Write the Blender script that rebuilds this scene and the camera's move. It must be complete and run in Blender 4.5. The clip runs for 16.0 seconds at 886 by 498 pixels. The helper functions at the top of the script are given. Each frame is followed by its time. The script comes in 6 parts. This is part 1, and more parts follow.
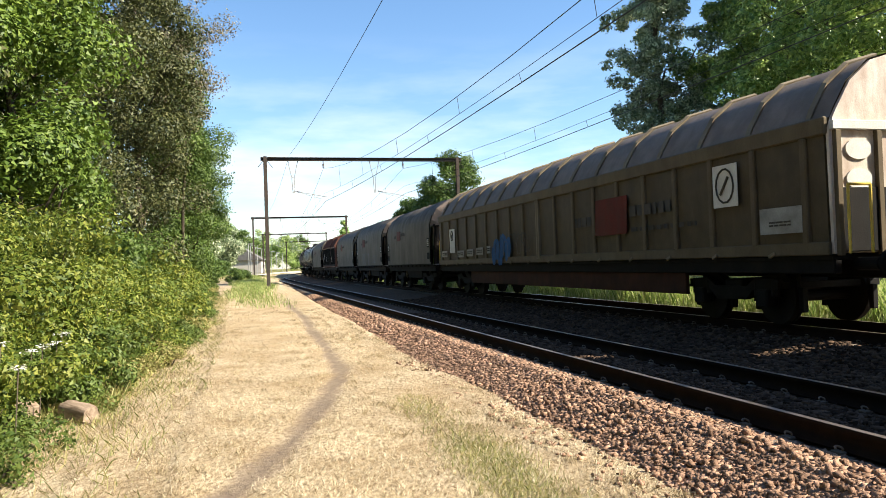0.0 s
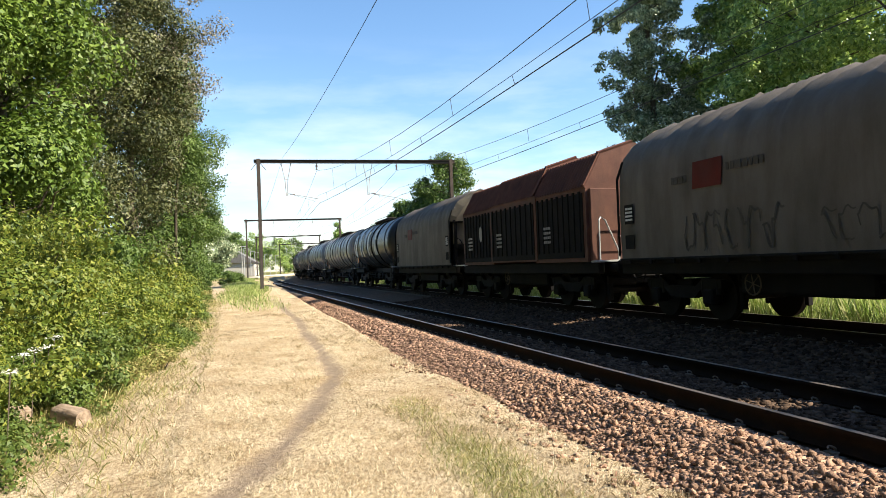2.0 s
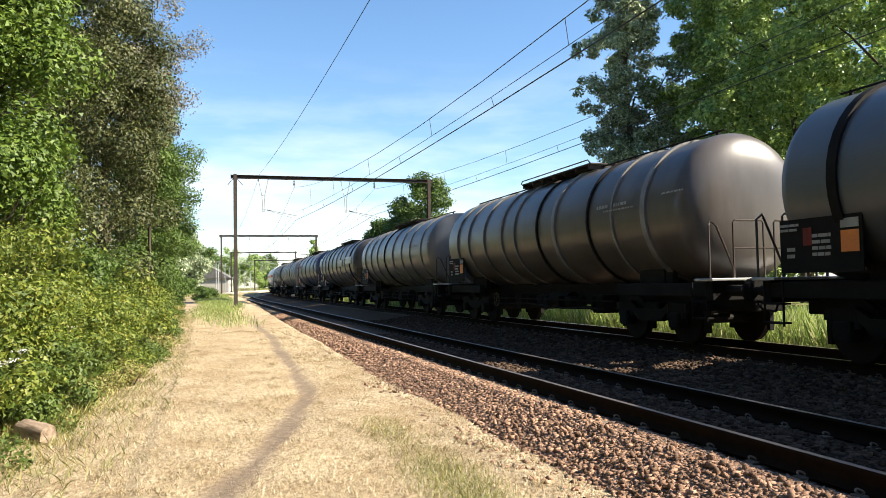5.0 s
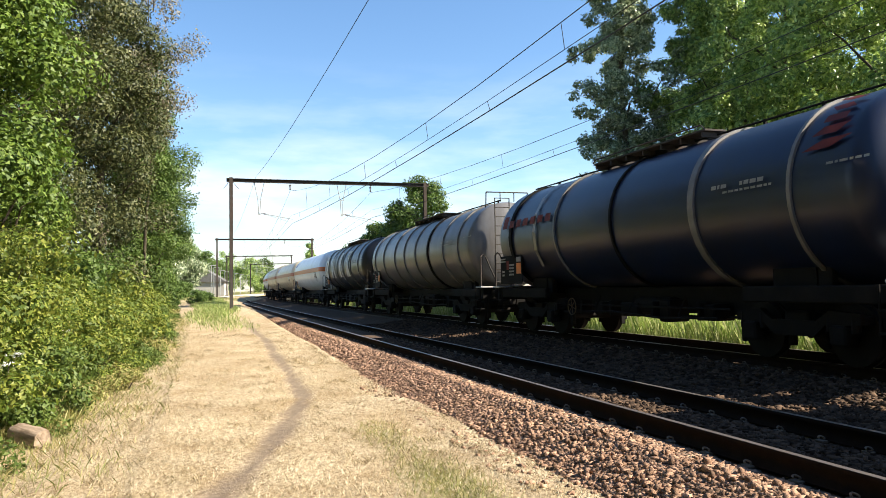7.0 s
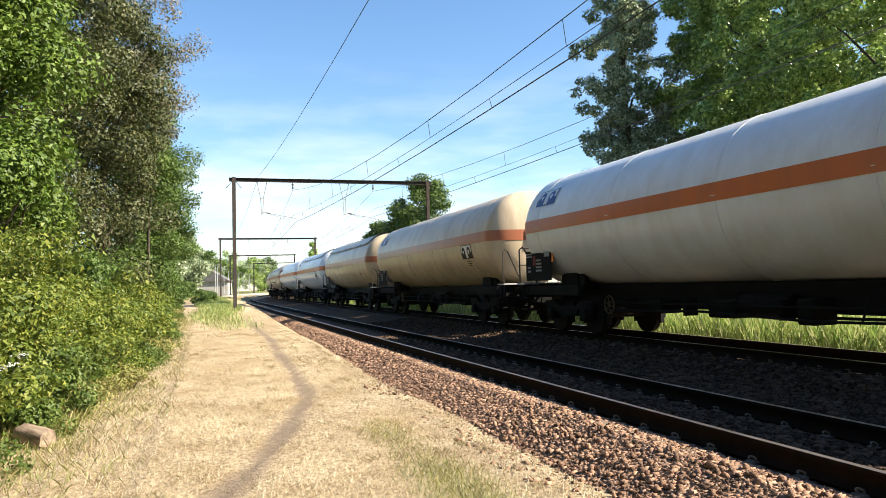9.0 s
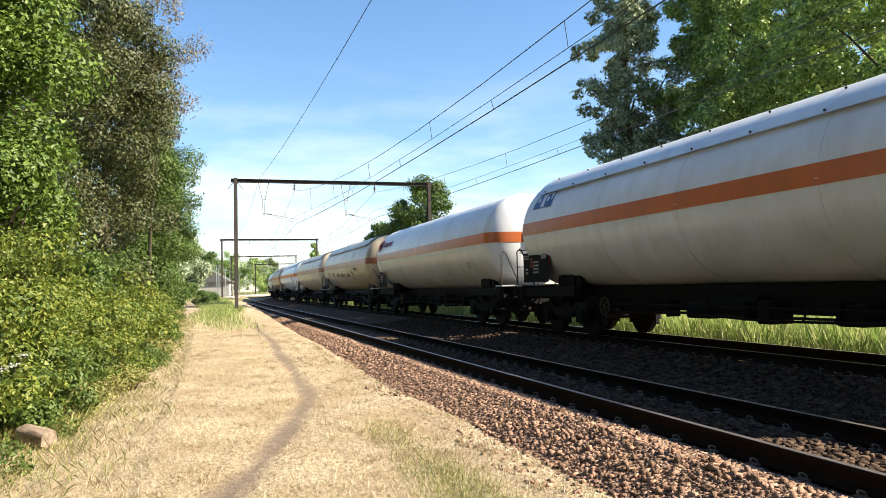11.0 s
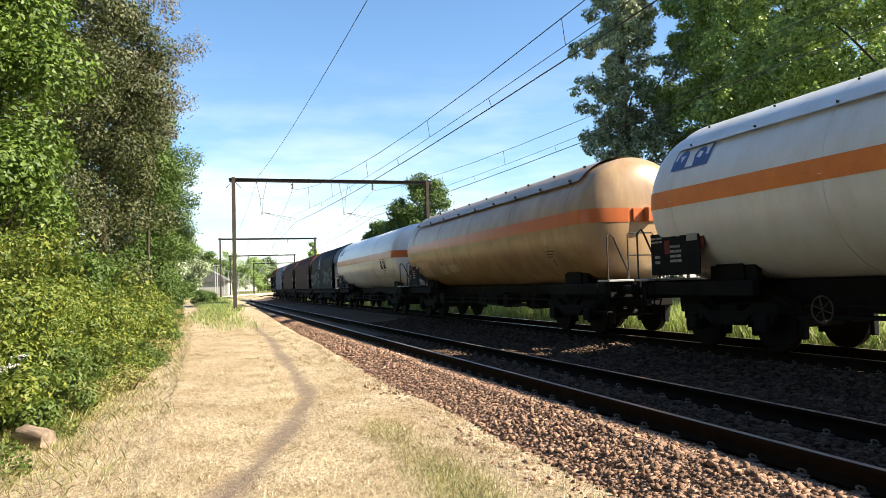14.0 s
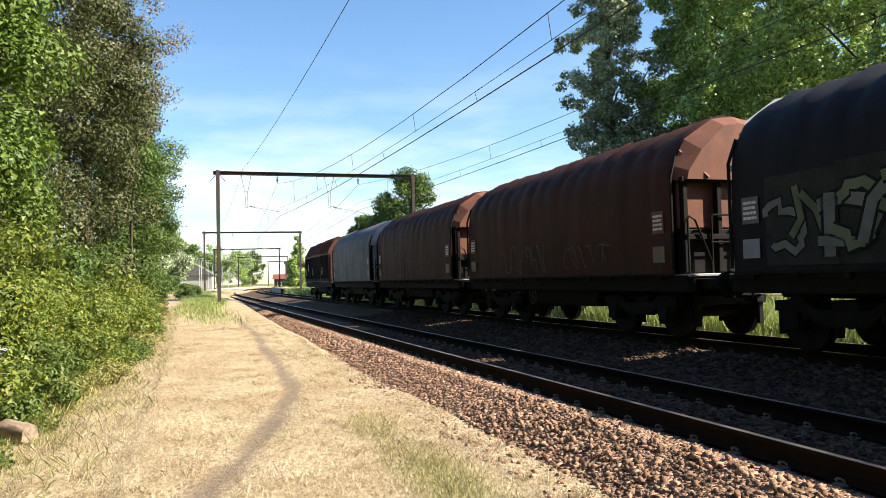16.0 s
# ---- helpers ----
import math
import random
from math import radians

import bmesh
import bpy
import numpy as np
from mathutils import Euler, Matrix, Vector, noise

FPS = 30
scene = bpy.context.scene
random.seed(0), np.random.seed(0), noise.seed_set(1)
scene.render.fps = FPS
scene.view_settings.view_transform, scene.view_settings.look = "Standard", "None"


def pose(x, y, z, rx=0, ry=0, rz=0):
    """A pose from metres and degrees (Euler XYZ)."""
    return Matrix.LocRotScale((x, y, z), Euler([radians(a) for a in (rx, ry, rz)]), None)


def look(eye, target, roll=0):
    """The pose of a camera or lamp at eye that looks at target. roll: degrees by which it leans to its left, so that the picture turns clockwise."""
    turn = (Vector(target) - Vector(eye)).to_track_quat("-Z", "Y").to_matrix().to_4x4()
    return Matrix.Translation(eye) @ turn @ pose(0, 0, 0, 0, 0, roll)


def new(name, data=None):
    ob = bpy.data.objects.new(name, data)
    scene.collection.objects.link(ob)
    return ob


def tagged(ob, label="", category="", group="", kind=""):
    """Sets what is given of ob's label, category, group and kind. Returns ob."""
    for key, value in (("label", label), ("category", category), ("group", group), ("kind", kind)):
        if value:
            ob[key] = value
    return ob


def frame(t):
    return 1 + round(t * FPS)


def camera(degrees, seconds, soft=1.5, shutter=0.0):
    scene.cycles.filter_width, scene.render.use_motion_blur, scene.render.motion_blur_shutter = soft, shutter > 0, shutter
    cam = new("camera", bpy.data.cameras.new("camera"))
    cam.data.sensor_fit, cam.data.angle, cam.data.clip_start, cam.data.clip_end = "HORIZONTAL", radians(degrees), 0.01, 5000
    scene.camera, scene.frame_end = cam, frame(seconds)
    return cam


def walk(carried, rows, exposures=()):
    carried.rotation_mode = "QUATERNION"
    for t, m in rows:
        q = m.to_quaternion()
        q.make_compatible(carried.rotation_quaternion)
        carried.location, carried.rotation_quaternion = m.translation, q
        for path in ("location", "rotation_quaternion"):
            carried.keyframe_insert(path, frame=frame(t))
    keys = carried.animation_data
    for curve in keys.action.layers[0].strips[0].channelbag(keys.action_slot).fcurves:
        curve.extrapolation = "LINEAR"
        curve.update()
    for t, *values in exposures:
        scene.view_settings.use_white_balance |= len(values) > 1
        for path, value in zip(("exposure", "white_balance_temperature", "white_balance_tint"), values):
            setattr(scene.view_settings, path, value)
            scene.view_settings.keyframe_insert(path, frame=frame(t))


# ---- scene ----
# ---- camera ----
EYE = 1.343                      # eye above the near rail's top, which is z = 0
cam = camera(61.65, 16.0, soft=0.5)
PATH = [
    (0, pose(0, 0, EYE, 91.063, 1.956, 2.453)),
    (0.5, pose(0, 0, EYE, 91.116, 2.165, 2.467)),
    (1, pose(0, 0, EYE, 91.116, 2.280, 2.292)),
    (1.5, pose(0, 0, EYE, 91.155, 2.188, 2.221)),
    (2, pose(0, 0, EYE, 91.201, 2.133, 1.974)),
    (2.5, pose(0, 0, EYE, 91.280, 2.023, 1.927)),
    (3, pose(0, 0, EYE, 91.487, 1.816, 1.605)),
    (3.5, pose(0, 0, EYE, 91.566, 1.510, 1.297)),
    (4, pose(0, 0, EYE, 91.973, 1.281, 0.843)),
    (6.5, pose(0, 0, EYE, 92.958, 1.008, -0.203)),
    (7, pose(0, 0, EYE, 92.941, 1.021, -0.184)),
    (7.5, pose(0, 0, EYE, 92.920, 1.083, -0.078)),
    (8, pose(0, 0, EYE, 92.866, 1.168, 0.050)),
    (8.5, pose(0, 0, EYE, 92.938, 1.386, 0.065)),
    (9, pose(0, 0, EYE, 92.787, 1.416, 0.069)),
    (11.5, pose(0, 0, EYE, 92.910, 1.294, 0.186)),
    (12, pose(0, 0, EYE, 92.925, 1.357, 0.241)),
    (12.5, pose(0, 0, EYE, 92.961, 1.479, 0.275)),
    (13, pose(0, 0, EYE, 92.915, 1.627, 0.262)),
    (13.5, pose(0, 0, EYE, 92.888, 1.683, 0.245)),
    (14, pose(0, 0, EYE, 92.748, 1.635, 0.069)),
    (14.5, pose(0, 0, EYE, 92.565, 1.551, -0.113)),
    (15, pose(0, 0, EYE, 92.434, 1.532, -0.341)),
    (15.5, pose(0, 0, EYE, 92.194, 1.565, -0.674)),
    (16, pose(0, 0, EYE, 92.264, 1.509, -1.057)),
]
walk(cam, PATH)

# ---- light ----
SUN_DIR = Vector((1.106, -0.164, 0.88)).normalized()
scene.view_settings.exposure = 1.6
world = bpy.data.worlds.new("sky")
scene.world = world
world.use_nodes = True
wn = world.node_tree
wn.nodes.clear()
sky = wn.nodes.new("ShaderNodeTexSky")
sky.sky_type = "NISHITA"
sky.sun_disc = False
sky.sun_elevation = math.asin(SUN_DIR.z)
sky.sun_rotation = math.atan2(SUN_DIR.x, SUN_DIR.y)
sky.air_density, sky.dust_density, sky.ozone_density = 1.0, 0.35, 2.1
bg = wn.nodes.new("ShaderNodeBackground")
bg.inputs[1].default_value = 0.077
wout = wn.nodes.new("ShaderNodeOutputWorld")
# thin fair-weather cloud veils
wtc = wn.nodes.new("ShaderNodeTexCoord")
wmap = wn.nodes.new("ShaderNodeMapping")
wmap.inputs["Scale"].default_value = (1.0, 1.0, 4.5)
wn.links.new(wtc.outputs["Generated"], wmap.inputs["Vector"])
wno = wn.nodes.new("ShaderNodeTexNoise")
wno.inputs["Scale"].default_value, wno.inputs["Detail"].default_value, wno.inputs["Roughness"].default_value = 3.6, 7.0, 0.55
wn.links.new(wmap.outputs[0], wno.inputs["Vector"])
wra = wn.nodes.new("ShaderNodeMapRange")
wra.inputs["From Min"].default_value, wra.inputs["From Max"].default_value = 0.42, 0.7
wra.inputs["To Max"].default_value = 0.6
wn.links.new(wno.outputs["Fac"], wra.inputs["Value"])
wmx = wn.nodes.new("ShaderNodeMix")
wmx.data_type = "RGBA"
wmx.inputs[7].default_value = (6.5, 6.7, 7.0, 1)
wsep = wn.nodes.new("ShaderNodeSeparateXYZ")
wn.links.new(wtc.outputs["Generated"], wsep.inputs[0])
wlow = wn.nodes.new("ShaderNodeMapRange")               # veils thin out towards the zenith
wlow.inputs["From Min"].default_value, wlow.inputs["From Max"].default_value = 0.3, 0.12
wn.links.new(wsep.outputs["Z"], wlow.inputs["Value"])
wmul = wn.nodes.new("ShaderNodeMath")
wmul.operation = "MULTIPLY"
wn.links.new(wra.outputs[0], wmul.inputs[0])
wn.links.new(wlow.outputs[0], wmul.inputs[1])
wn.links.new(wmul.outputs[0], wmx.inputs["Factor"])
whs = wn.nodes.new("ShaderNodeHueSaturation")
whs.inputs["Saturation"].default_value = 1.14
wn.links.new(sky.outputs[0], whs.inputs["Color"])
wn.links.new(whs.outputs[0], wmx.inputs[6])
wn.links.new(wmx.outputs[2], bg.inputs[0])
wn.links.new(bg.outputs[0], wout.inputs[0])
sun_data = bpy.data.lights.new("sun", "SUN")
sun_data.energy, sun_data.angle, sun_data.color = 5.0, radians(0.8), (1.0, 0.91, 0.75)
sun = new("sun", sun_data)
sun.matrix_world = look(SUN_DIR * 200, (0, 0, 0))


# ---- materials ----
def nodes_of(name):
    m = bpy.data.materials.new(name)
    m.use_nodes = True
    return m, m.node_tree.nodes, m.node_tree.links, m.node_tree.nodes["Principled BSDF"]


def noise_node(n, l, src, scale, detail=4.0, stretch=None, rough=0.55):
    if stretch:
        mp = n.new("ShaderNodeMapping")
        mp.inputs["Scale"].default_value = stretch
        l.new(src, mp.inputs["Vector"])
        src = mp.outputs[0]
    t = n.new("ShaderNodeTexNoise")
    t.inputs["Scale"].default_value, t.inputs["Detail"].default_value = scale, detail
    t.inputs["Roughness"].default_value = rough
    l.new(src, t.inputs["Vector"])
    return t.outputs["Fac"]


def ramp(n, l, src, lo, hi):
    r = n.new("ShaderNodeMapRange")
    r.inputs["From Min"].default_value, r.inputs["From Max"].default_value = lo, hi
    l.new(src, r.inputs["Value"])
    return r.outputs[0]


def mix(n, l, fac, a, b):
    m = n.new("ShaderNodeMix")
    m.data_type = "RGBA"
    for sock, v in ((m.inputs["Factor"], fac), (m.inputs[6], a), (m.inputs[7], b)):
        if isinstance(v, (int, float)):
            sock.default_value = v
        elif isinstance(v, tuple):
            sock.default_value = (*v, 1.0)
        else:
            l.new(v, sock)
    return m.outputs[2]


def surface(name, col, col2, rough=0.7, metal=0.0, scale=3.0, stretch=None, dirt=None, dirt_amount=0.5, grain=40.0, bump=0.15, island=0.0, bump_scale=None, spec=None):
    """Two-scale painted or mineral surface: broad variation, fine grain, streaked dirt, fine relief."""
    m, n, l, b = nodes_of(name)
    tc = n.new("ShaderNodeTexCoord").outputs["Object"]
    c = mix(n, l, ramp(n, l, noise_node(n, l, tc, scale, 5, stretch), 0.35, 0.65), col, col2)
    g = noise_node(n, l, tc, grain, 3)
    gm = n.new("ShaderNodeHueSaturation")
    l.new(ramp(n, l, g, 0.25, 0.75), gm.inputs["Value"])
    gm.inputs["Value"].default_value = 1
    mr = n.new("ShaderNodeMapRange")
    mr.inputs["To Min"].default_value, mr.inputs["To Max"].default_value = 0.8, 1.2
    l.new(g, mr.inputs["Value"])
    l.new(mr.outputs[0], gm.inputs["Value"])
    l.new(c, gm.inputs["Color"])
    c = gm.outputs[0]
    if dirt:
        d = noise_node(n, l, tc, 1.3, 6, (1.6, 1.6, 0.35), 0.65)
        dd = n.new("ShaderNodeMath")
        dd.operation = "MULTIPLY"
        l.new(ramp(n, l, d, 0.42, 0.72), dd.inputs[0])
        dd.inputs[1].default_value = dirt_amount
        c = mix(n, l, dd.outputs[0], c, dirt)
    if island:
        geo = n.new("ShaderNodeNewGeometry")
        info = n.new("ShaderNodeObjectInfo")
        add = n.new("ShaderNodeMath")
        add.operation = "ADD"
        l.new(geo.outputs["Random Per Island"], add.inputs[0])
        l.new(info.outputs["Random"], add.inputs[1])
        fr = n.new("ShaderNodeMath")
        fr.operation = "FRACT"
        l.new(add.outputs[0], fr.inputs[0])
        hs = n.new("ShaderNodeHueSaturation")
        mr2 = n.new("ShaderNodeMapRange")
        mr2.inputs["To Min"].default_value, mr2.inputs["To Max"].default_value = 1 - island, 1 + island
        l.new(fr.outputs[0], mr2.inputs["Value"])
        l.new(mr2.outputs[0], hs.inputs["Value"])
        l.new(c, hs.inputs["Color"])
        c = hs.outputs[0]
    l.new(c, b.inputs["Base Color"])
    b.inputs["Roughness"].default_value, b.inputs["Metallic"].default_value = rough, metal
    b.inputs["Specular IOR Level"].default_value = spec if spec is not None else (0.12 if rough >= 0.6 else 0.5)
    if bump:
        bp = n.new("ShaderNodeBump")
        bp.inputs["Strength"].default_value, bp.inputs["Distance"].default_value = bump, 0.02
        l.new(noise_node(n, l, tc, bump_scale or grain, 5), bp.inputs["Height"])
        l.new(bp.outputs[0], b.inputs["Normal"])
    return m


def leaf_material(name, a, b_, c_, trans=0.35, rough=0.55):
    m, n, l, b = nodes_of(name)
    geo = n.new("ShaderNodeNewGeometry")
    r = n.new("ShaderNodeValToRGB")
    r.color_ramp.elements[0].color, r.color_ramp.elements[1].color = (*a, 1), (*c_, 1)
    e = r.color_ramp.elements.new(0.5)
    e.color = (*b_, 1)
    l.new(geo.outputs["Random Per Island"], r.inputs[0])
    tc = n.new("ShaderNodeTexCoord").outputs["Object"]
    hs = n.new("ShaderNodeHueSaturation")
    mr = n.new("ShaderNodeMapRange")
    mr.inputs["To Min"].default_value, mr.inputs["To Max"].default_value = 0.55, 1.45
    l.new(noise_node(n, l, tc, 0.7, 3), mr.inputs["Value"])
    l.new(mr.outputs[0], hs.inputs["Value"])
    l.new(r.outputs[0], hs.inputs["Color"])
    l.new(hs.outputs[0], b.inputs["Base Color"])
    b.inputs["Roughness"].default_value = rough
    b.inputs["Specular IOR Level"].default_value = 0.35
    tr = n.new("ShaderNodeBsdfTranslucent")
    l.new(hs.outputs[0], tr.inputs["Color"])
    ms = n.new("ShaderNodeMixShader")
    ms.inputs[0].default_value = trans
    l.new(b.outputs[0], ms.inputs[1])
    l.new(tr.outputs[0], ms.inputs[2])
    l.new(ms.outputs[0], n["Material Output"].inputs["Surface"])
    return m


M_black = surface("black_underframe", (0.008, 0.0075, 0.007), (0.012, 0.011, 0.01), 0.8, 0.0, dirt=(0.02, 0.015, 0.012), dirt_amount=0.4)
M_wheel = surface("wheel_steel", (0.012, 0.01, 0.008), (0.018, 0.014, 0.011), 0.75, 0.1)
M_tan = surface("tan_paint", (0.1, 0.075, 0.043), (0.08, 0.06, 0.035), 0.6, dirt=(0.05, 0.034, 0.022), dirt_amount=0.6)
M_tanlight = surface("pale_tan_paint", (0.22, 0.18, 0.12), (0.18, 0.145, 0.1), 0.6, dirt=(0.09, 0.065, 0.045))
M_habroof = surface("grey_brown_roof", (0.22, 0.17, 0.14), (0.16, 0.13, 0.105), 0.6, dirt=(0.09, 0.065, 0.05))
M_white = surface("white_paint", (0.624, 0.608, 0.576), (0.560, 0.544, 0.504), 0.5, dirt=(0.280, 0.216, 0.160), dirt_amount=0.45)
M_dirtywhite = surface("stained_white_paint", (0.685, 0.629, 0.552), (0.552, 0.474, 0.398), 0.6, dirt=(0.243, 0.144, 0.099), dirt_amount=0.8)
M_mark = surface("white_lettering", (0.637, 0.629, 0.595), (0.527, 0.510, 0.476), 0.6, bump=0)
M_dark = surface("dark_lettering", (0.05, 0.045, 0.04), (0.08, 0.07, 0.06), 0.7, bump=0)
M_red = surface("red_panel", (0.109, 0.011, 0.007), (0.084, 0.011, 0.007), 0.6, dirt=(0.074, 0.034, 0.025))
M_orange = surface("orange_panel", (0.75, 0.22, 0.03), (0.65, 0.18, 0.03), 0.5, bump=0)
M_yellow = surface("yellow_rail", (0.75, 0.55, 0.07), (0.6, 0.42, 0.06), 0.5)
M_maroon = surface("maroon_letter", (0.3, 0.03, 0.04), (0.25, 0.03, 0.04), 0.5, bump=0)
M_blue = surface("blue_panel", (0.05, 0.1, 0.3), (0.06, 0.12, 0.28), 0.5, bump=0)
TARP = dict(rough=0.65, scale=0.9, grain=60, bump=0.2)
M_tarp = surface("grey_tarpaulin", (0.140, 0.120, 0.101), (0.106, 0.092, 0.076), dirt=(0.056, 0.045, 0.034), dirt_amount=0.6, **TARP)
M_tarpblack = surface("black_tarpaulin", (0.010, 0.010, 0.014), (0.013, 0.013, 0.018), dirt=(0.024, 0.022, 0.021), dirt_amount=0.4, **TARP)
M_tarpbrown = surface("brown_tarpaulin", (0.051, 0.017, 0.011), (0.037, 0.014, 0.009), dirt=(0.020, 0.011, 0.009), dirt_amount=0.5, **TARP)
M_tarpblue = surface("blue_grey_tarpaulin", (0.15, 0.16, 0.19), (0.11, 0.12, 0.14), dirt=(0.06, 0.055, 0.05), dirt_amount=0.6, **TARP)
M_rustred = surface("faded_red_end", (0.2, 0.085, 0.055), (0.15, 0.065, 0.045), 0.6, dirt=(0.14, 0.07, 0.05), dirt_amount=0.7)
M_lilac = surface("pale_blue_end", (0.240, 0.247, 0.300), (0.188, 0.195, 0.240), 0.55, dirt=(0.165, 0.150, 0.150), dirt_amount=0.5)
M_hood = surface("brown_hood", (0.12, 0.055, 0.038), (0.09, 0.04, 0.03), 0.6, dirt=(0.05, 0.03, 0.024), dirt_amount=0.6)
M_graf = surface("pale_spray_paint", (0.156, 0.164, 0.156), (0.109, 0.117, 0.117), 0.7, bump=0)
M_spray = surface("blue_spray_paint", (0.026, 0.099, 0.242), (0.022, 0.066, 0.176), 0.7, bump=0)
M_grafback = surface("grey_spray_ground", (0.032, 0.033, 0.032), (0.021, 0.022, 0.022), 0.75, bump=0)
M_grafgreen = surface("pale_green_spray", (0.145, 0.162, 0.111), (0.085, 0.102, 0.063), 0.7, scale=1.5, bump=0)
M_outline = surface("black_spray", (0.008, 0.008, 0.009), (0.012, 0.012, 0.013), 0.7, bump=0)
M_sill = surface("rust_brown_sill", (0.075, 0.028, 0.017), (0.05, 0.02, 0.013), 0.75, dirt=(0.02, 0.012, 0.009), dirt_amount=0.6)
M_tanrib = surface("tan_rib_paint", (0.14, 0.108, 0.066), (0.11, 0.085, 0.052), 0.6, dirt=(0.06, 0.042, 0.028))
M_hoop = surface("grey_hoop", (0.21, 0.195, 0.18), (0.15, 0.14, 0.13), 0.5, dirt=(0.06, 0.05, 0.04), dirt_amount=0.6)
M_fadedred = surface("worn_red_paint", (0.2, 0.035, 0.025), (0.13, 0.028, 0.022), 0.6, dirt=(0.05, 0.02, 0.02), dirt_amount=0.7, bump=0)
M_dimmark = surface("soiled_lettering", (0.34, 0.33, 0.3), (0.22, 0.21, 0.19), 0.7, bump=0)
M_galv = surface("galvanised_steel", (0.42, 0.42, 0.41), (0.34, 0.34, 0.33), 0.5, 0.4)
M_rope = surface("pale_strap", (0.45, 0.42, 0.36), (0.36, 0.33, 0.28), 0.8)


def tank_paint(name, a, b, dirt, amount=0.6, rough=0.34):
    return surface(name, a, b, rough, 0.0, scale=0.6, dirt=dirt, dirt_amount=amount, grain=70, bump=0.05)


M_tk_black = tank_paint("black_tank_paint", (0.011, 0.012, 0.015), (0.015, 0.015, 0.018), (0.035, 0.032, 0.028), 0.5)
M_tk_grey = tank_paint("grey_tank_paint", (0.153, 0.149, 0.149), (0.117, 0.113, 0.113), (0.068, 0.056, 0.050), 0.6)
M_tk_light = tank_paint("pale_grey_tank_paint", (0.27, 0.24, 0.205), (0.21, 0.185, 0.155), (0.11, 0.085, 0.06), 0.6)
M_tk_slate = tank_paint("slate_tank_paint", (0.085, 0.095, 0.115), (0.06, 0.07, 0.085), (0.1, 0.085, 0.07), 0.5)
M_tk_brown = tank_paint("brown_grey_tank_paint", (0.1, 0.085, 0.075), (0.075, 0.063, 0.056), (0.045, 0.036, 0.03), 0.6)
M_tk_blue = tank_paint("blue_tank_paint", (0.008, 0.016, 0.049), (0.007, 0.012, 0.033), (0.019, 0.017, 0.018), 0.5)
M_gas_white = tank_paint("white_gas_tank_paint", (0.74, 0.755, 0.775), (0.68, 0.685, 0.69), (0.46, 0.4, 0.33), 0.4, 0.28)
M_gas_cream = tank_paint("soiled_cream_tank_paint", (0.650, 0.537, 0.375), (0.550, 0.438, 0.294), (0.338, 0.231, 0.138), 0.55)
M_gas_tan = tank_paint("brown_stained_tank_paint", (0.460, 0.310, 0.167), (0.368, 0.230, 0.115), (0.196, 0.115, 0.063), 0.65)
M_band = tank_paint("orange_band", (0.6, 0.15, 0.03), (0.5, 0.12, 0.03), (0.28, 0.1, 0.05), 0.4)
M_bandfaded = tank_paint("faded_orange_band", (0.46, 0.15, 0.07), (0.4, 0.135, 0.07), (0.27, 0.12, 0.065), 0.5)

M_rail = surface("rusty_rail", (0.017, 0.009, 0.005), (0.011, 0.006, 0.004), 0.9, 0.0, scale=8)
M_railtop = surface("polished_railhead", (0.5, 0.42, 0.36), (0.42, 0.34, 0.28), 0.35, 0.9, bump=0.02)
M_conc = surface("sleeper_concrete", (0.177, 0.150, 0.122), (0.136, 0.112, 0.088), 0.85, dirt=(0.082, 0.051, 0.031), dirt_amount=0.6)
M_clip = surface("spring_clip", (0.19, 0.15, 0.115), (0.12, 0.09, 0.068), 0.7, 0.0)
M_stone = surface("ballast_stone", (0.345, 0.215, 0.146), (0.22, 0.134, 0.089), 0.95, scale=6, grain=30, bump=0.4, island=0.5)
# M_stone darkened: the train's shade is put into the colour
M_stoneshade = surface("shaded_ballast_stone", (0.087, 0.056, 0.037), (0.050, 0.032, 0.022), 0.95, scale=6, grain=30, bump=0.4, island=0.65)
M_bed = surface("ballast_bed", (0.11, 0.072, 0.05), (0.055, 0.036, 0.025), 0.95, scale=14, grain=30, bump=1.0, bump_scale=18)
M_steel = surface("portal_steel", (0.07, 0.062, 0.056), (0.05, 0.045, 0.04), 0.75, 0.1, dirt=(0.08, 0.04, 0.025), dirt_amount=0.5)
M_wire = surface("copper_wire", (0.07, 0.07, 0.07), (0.05, 0.05, 0.05), 0.6, 0.4, bump=0)
M_insul = surface("insulator", (0.16, 0.1, 0.07), (0.12, 0.08, 0.06), 0.3, bump=0)
M_bark = surface("bark", (0.088, 0.068, 0.051), (0.054, 0.044, 0.034), 0.95, scale=5, stretch=(1, 1, 0.25), bump=0.8, bump_scale=14)
M_birch = surface("pale_bark", (0.136, 0.122, 0.105), (0.068, 0.058, 0.048), 0.9, scale=4, stretch=(1, 1, 2.5), bump=0.4)
M_cutwood = surface("weathered_log", (0.331, 0.250, 0.182), (0.146, 0.106, 0.074), 0.9, scale=3, stretch=(1, 6, 6), bump=0.5, bump_scale=20)
M_brick = surface("red_brick", (0.177, 0.071, 0.054), (0.143, 0.061, 0.048), 0.9, scale=2)
M_slate = surface("grey_roof", (0.136, 0.129, 0.126), (0.102, 0.099, 0.095), 0.85, scale=2)
M_render = surface("pale_render", (0.408, 0.381, 0.340), (0.354, 0.326, 0.292), 0.9, scale=1)
M_paving = surface("platform_paving", (0.340, 0.306, 0.258), (0.286, 0.258, 0.218), 0.9, scale=1)
M_post = surface("wooden_post", (0.136, 0.109, 0.082), (0.088, 0.068, 0.054), 0.9, scale=4)
m, n, l, b = nodes_of("window_glass")
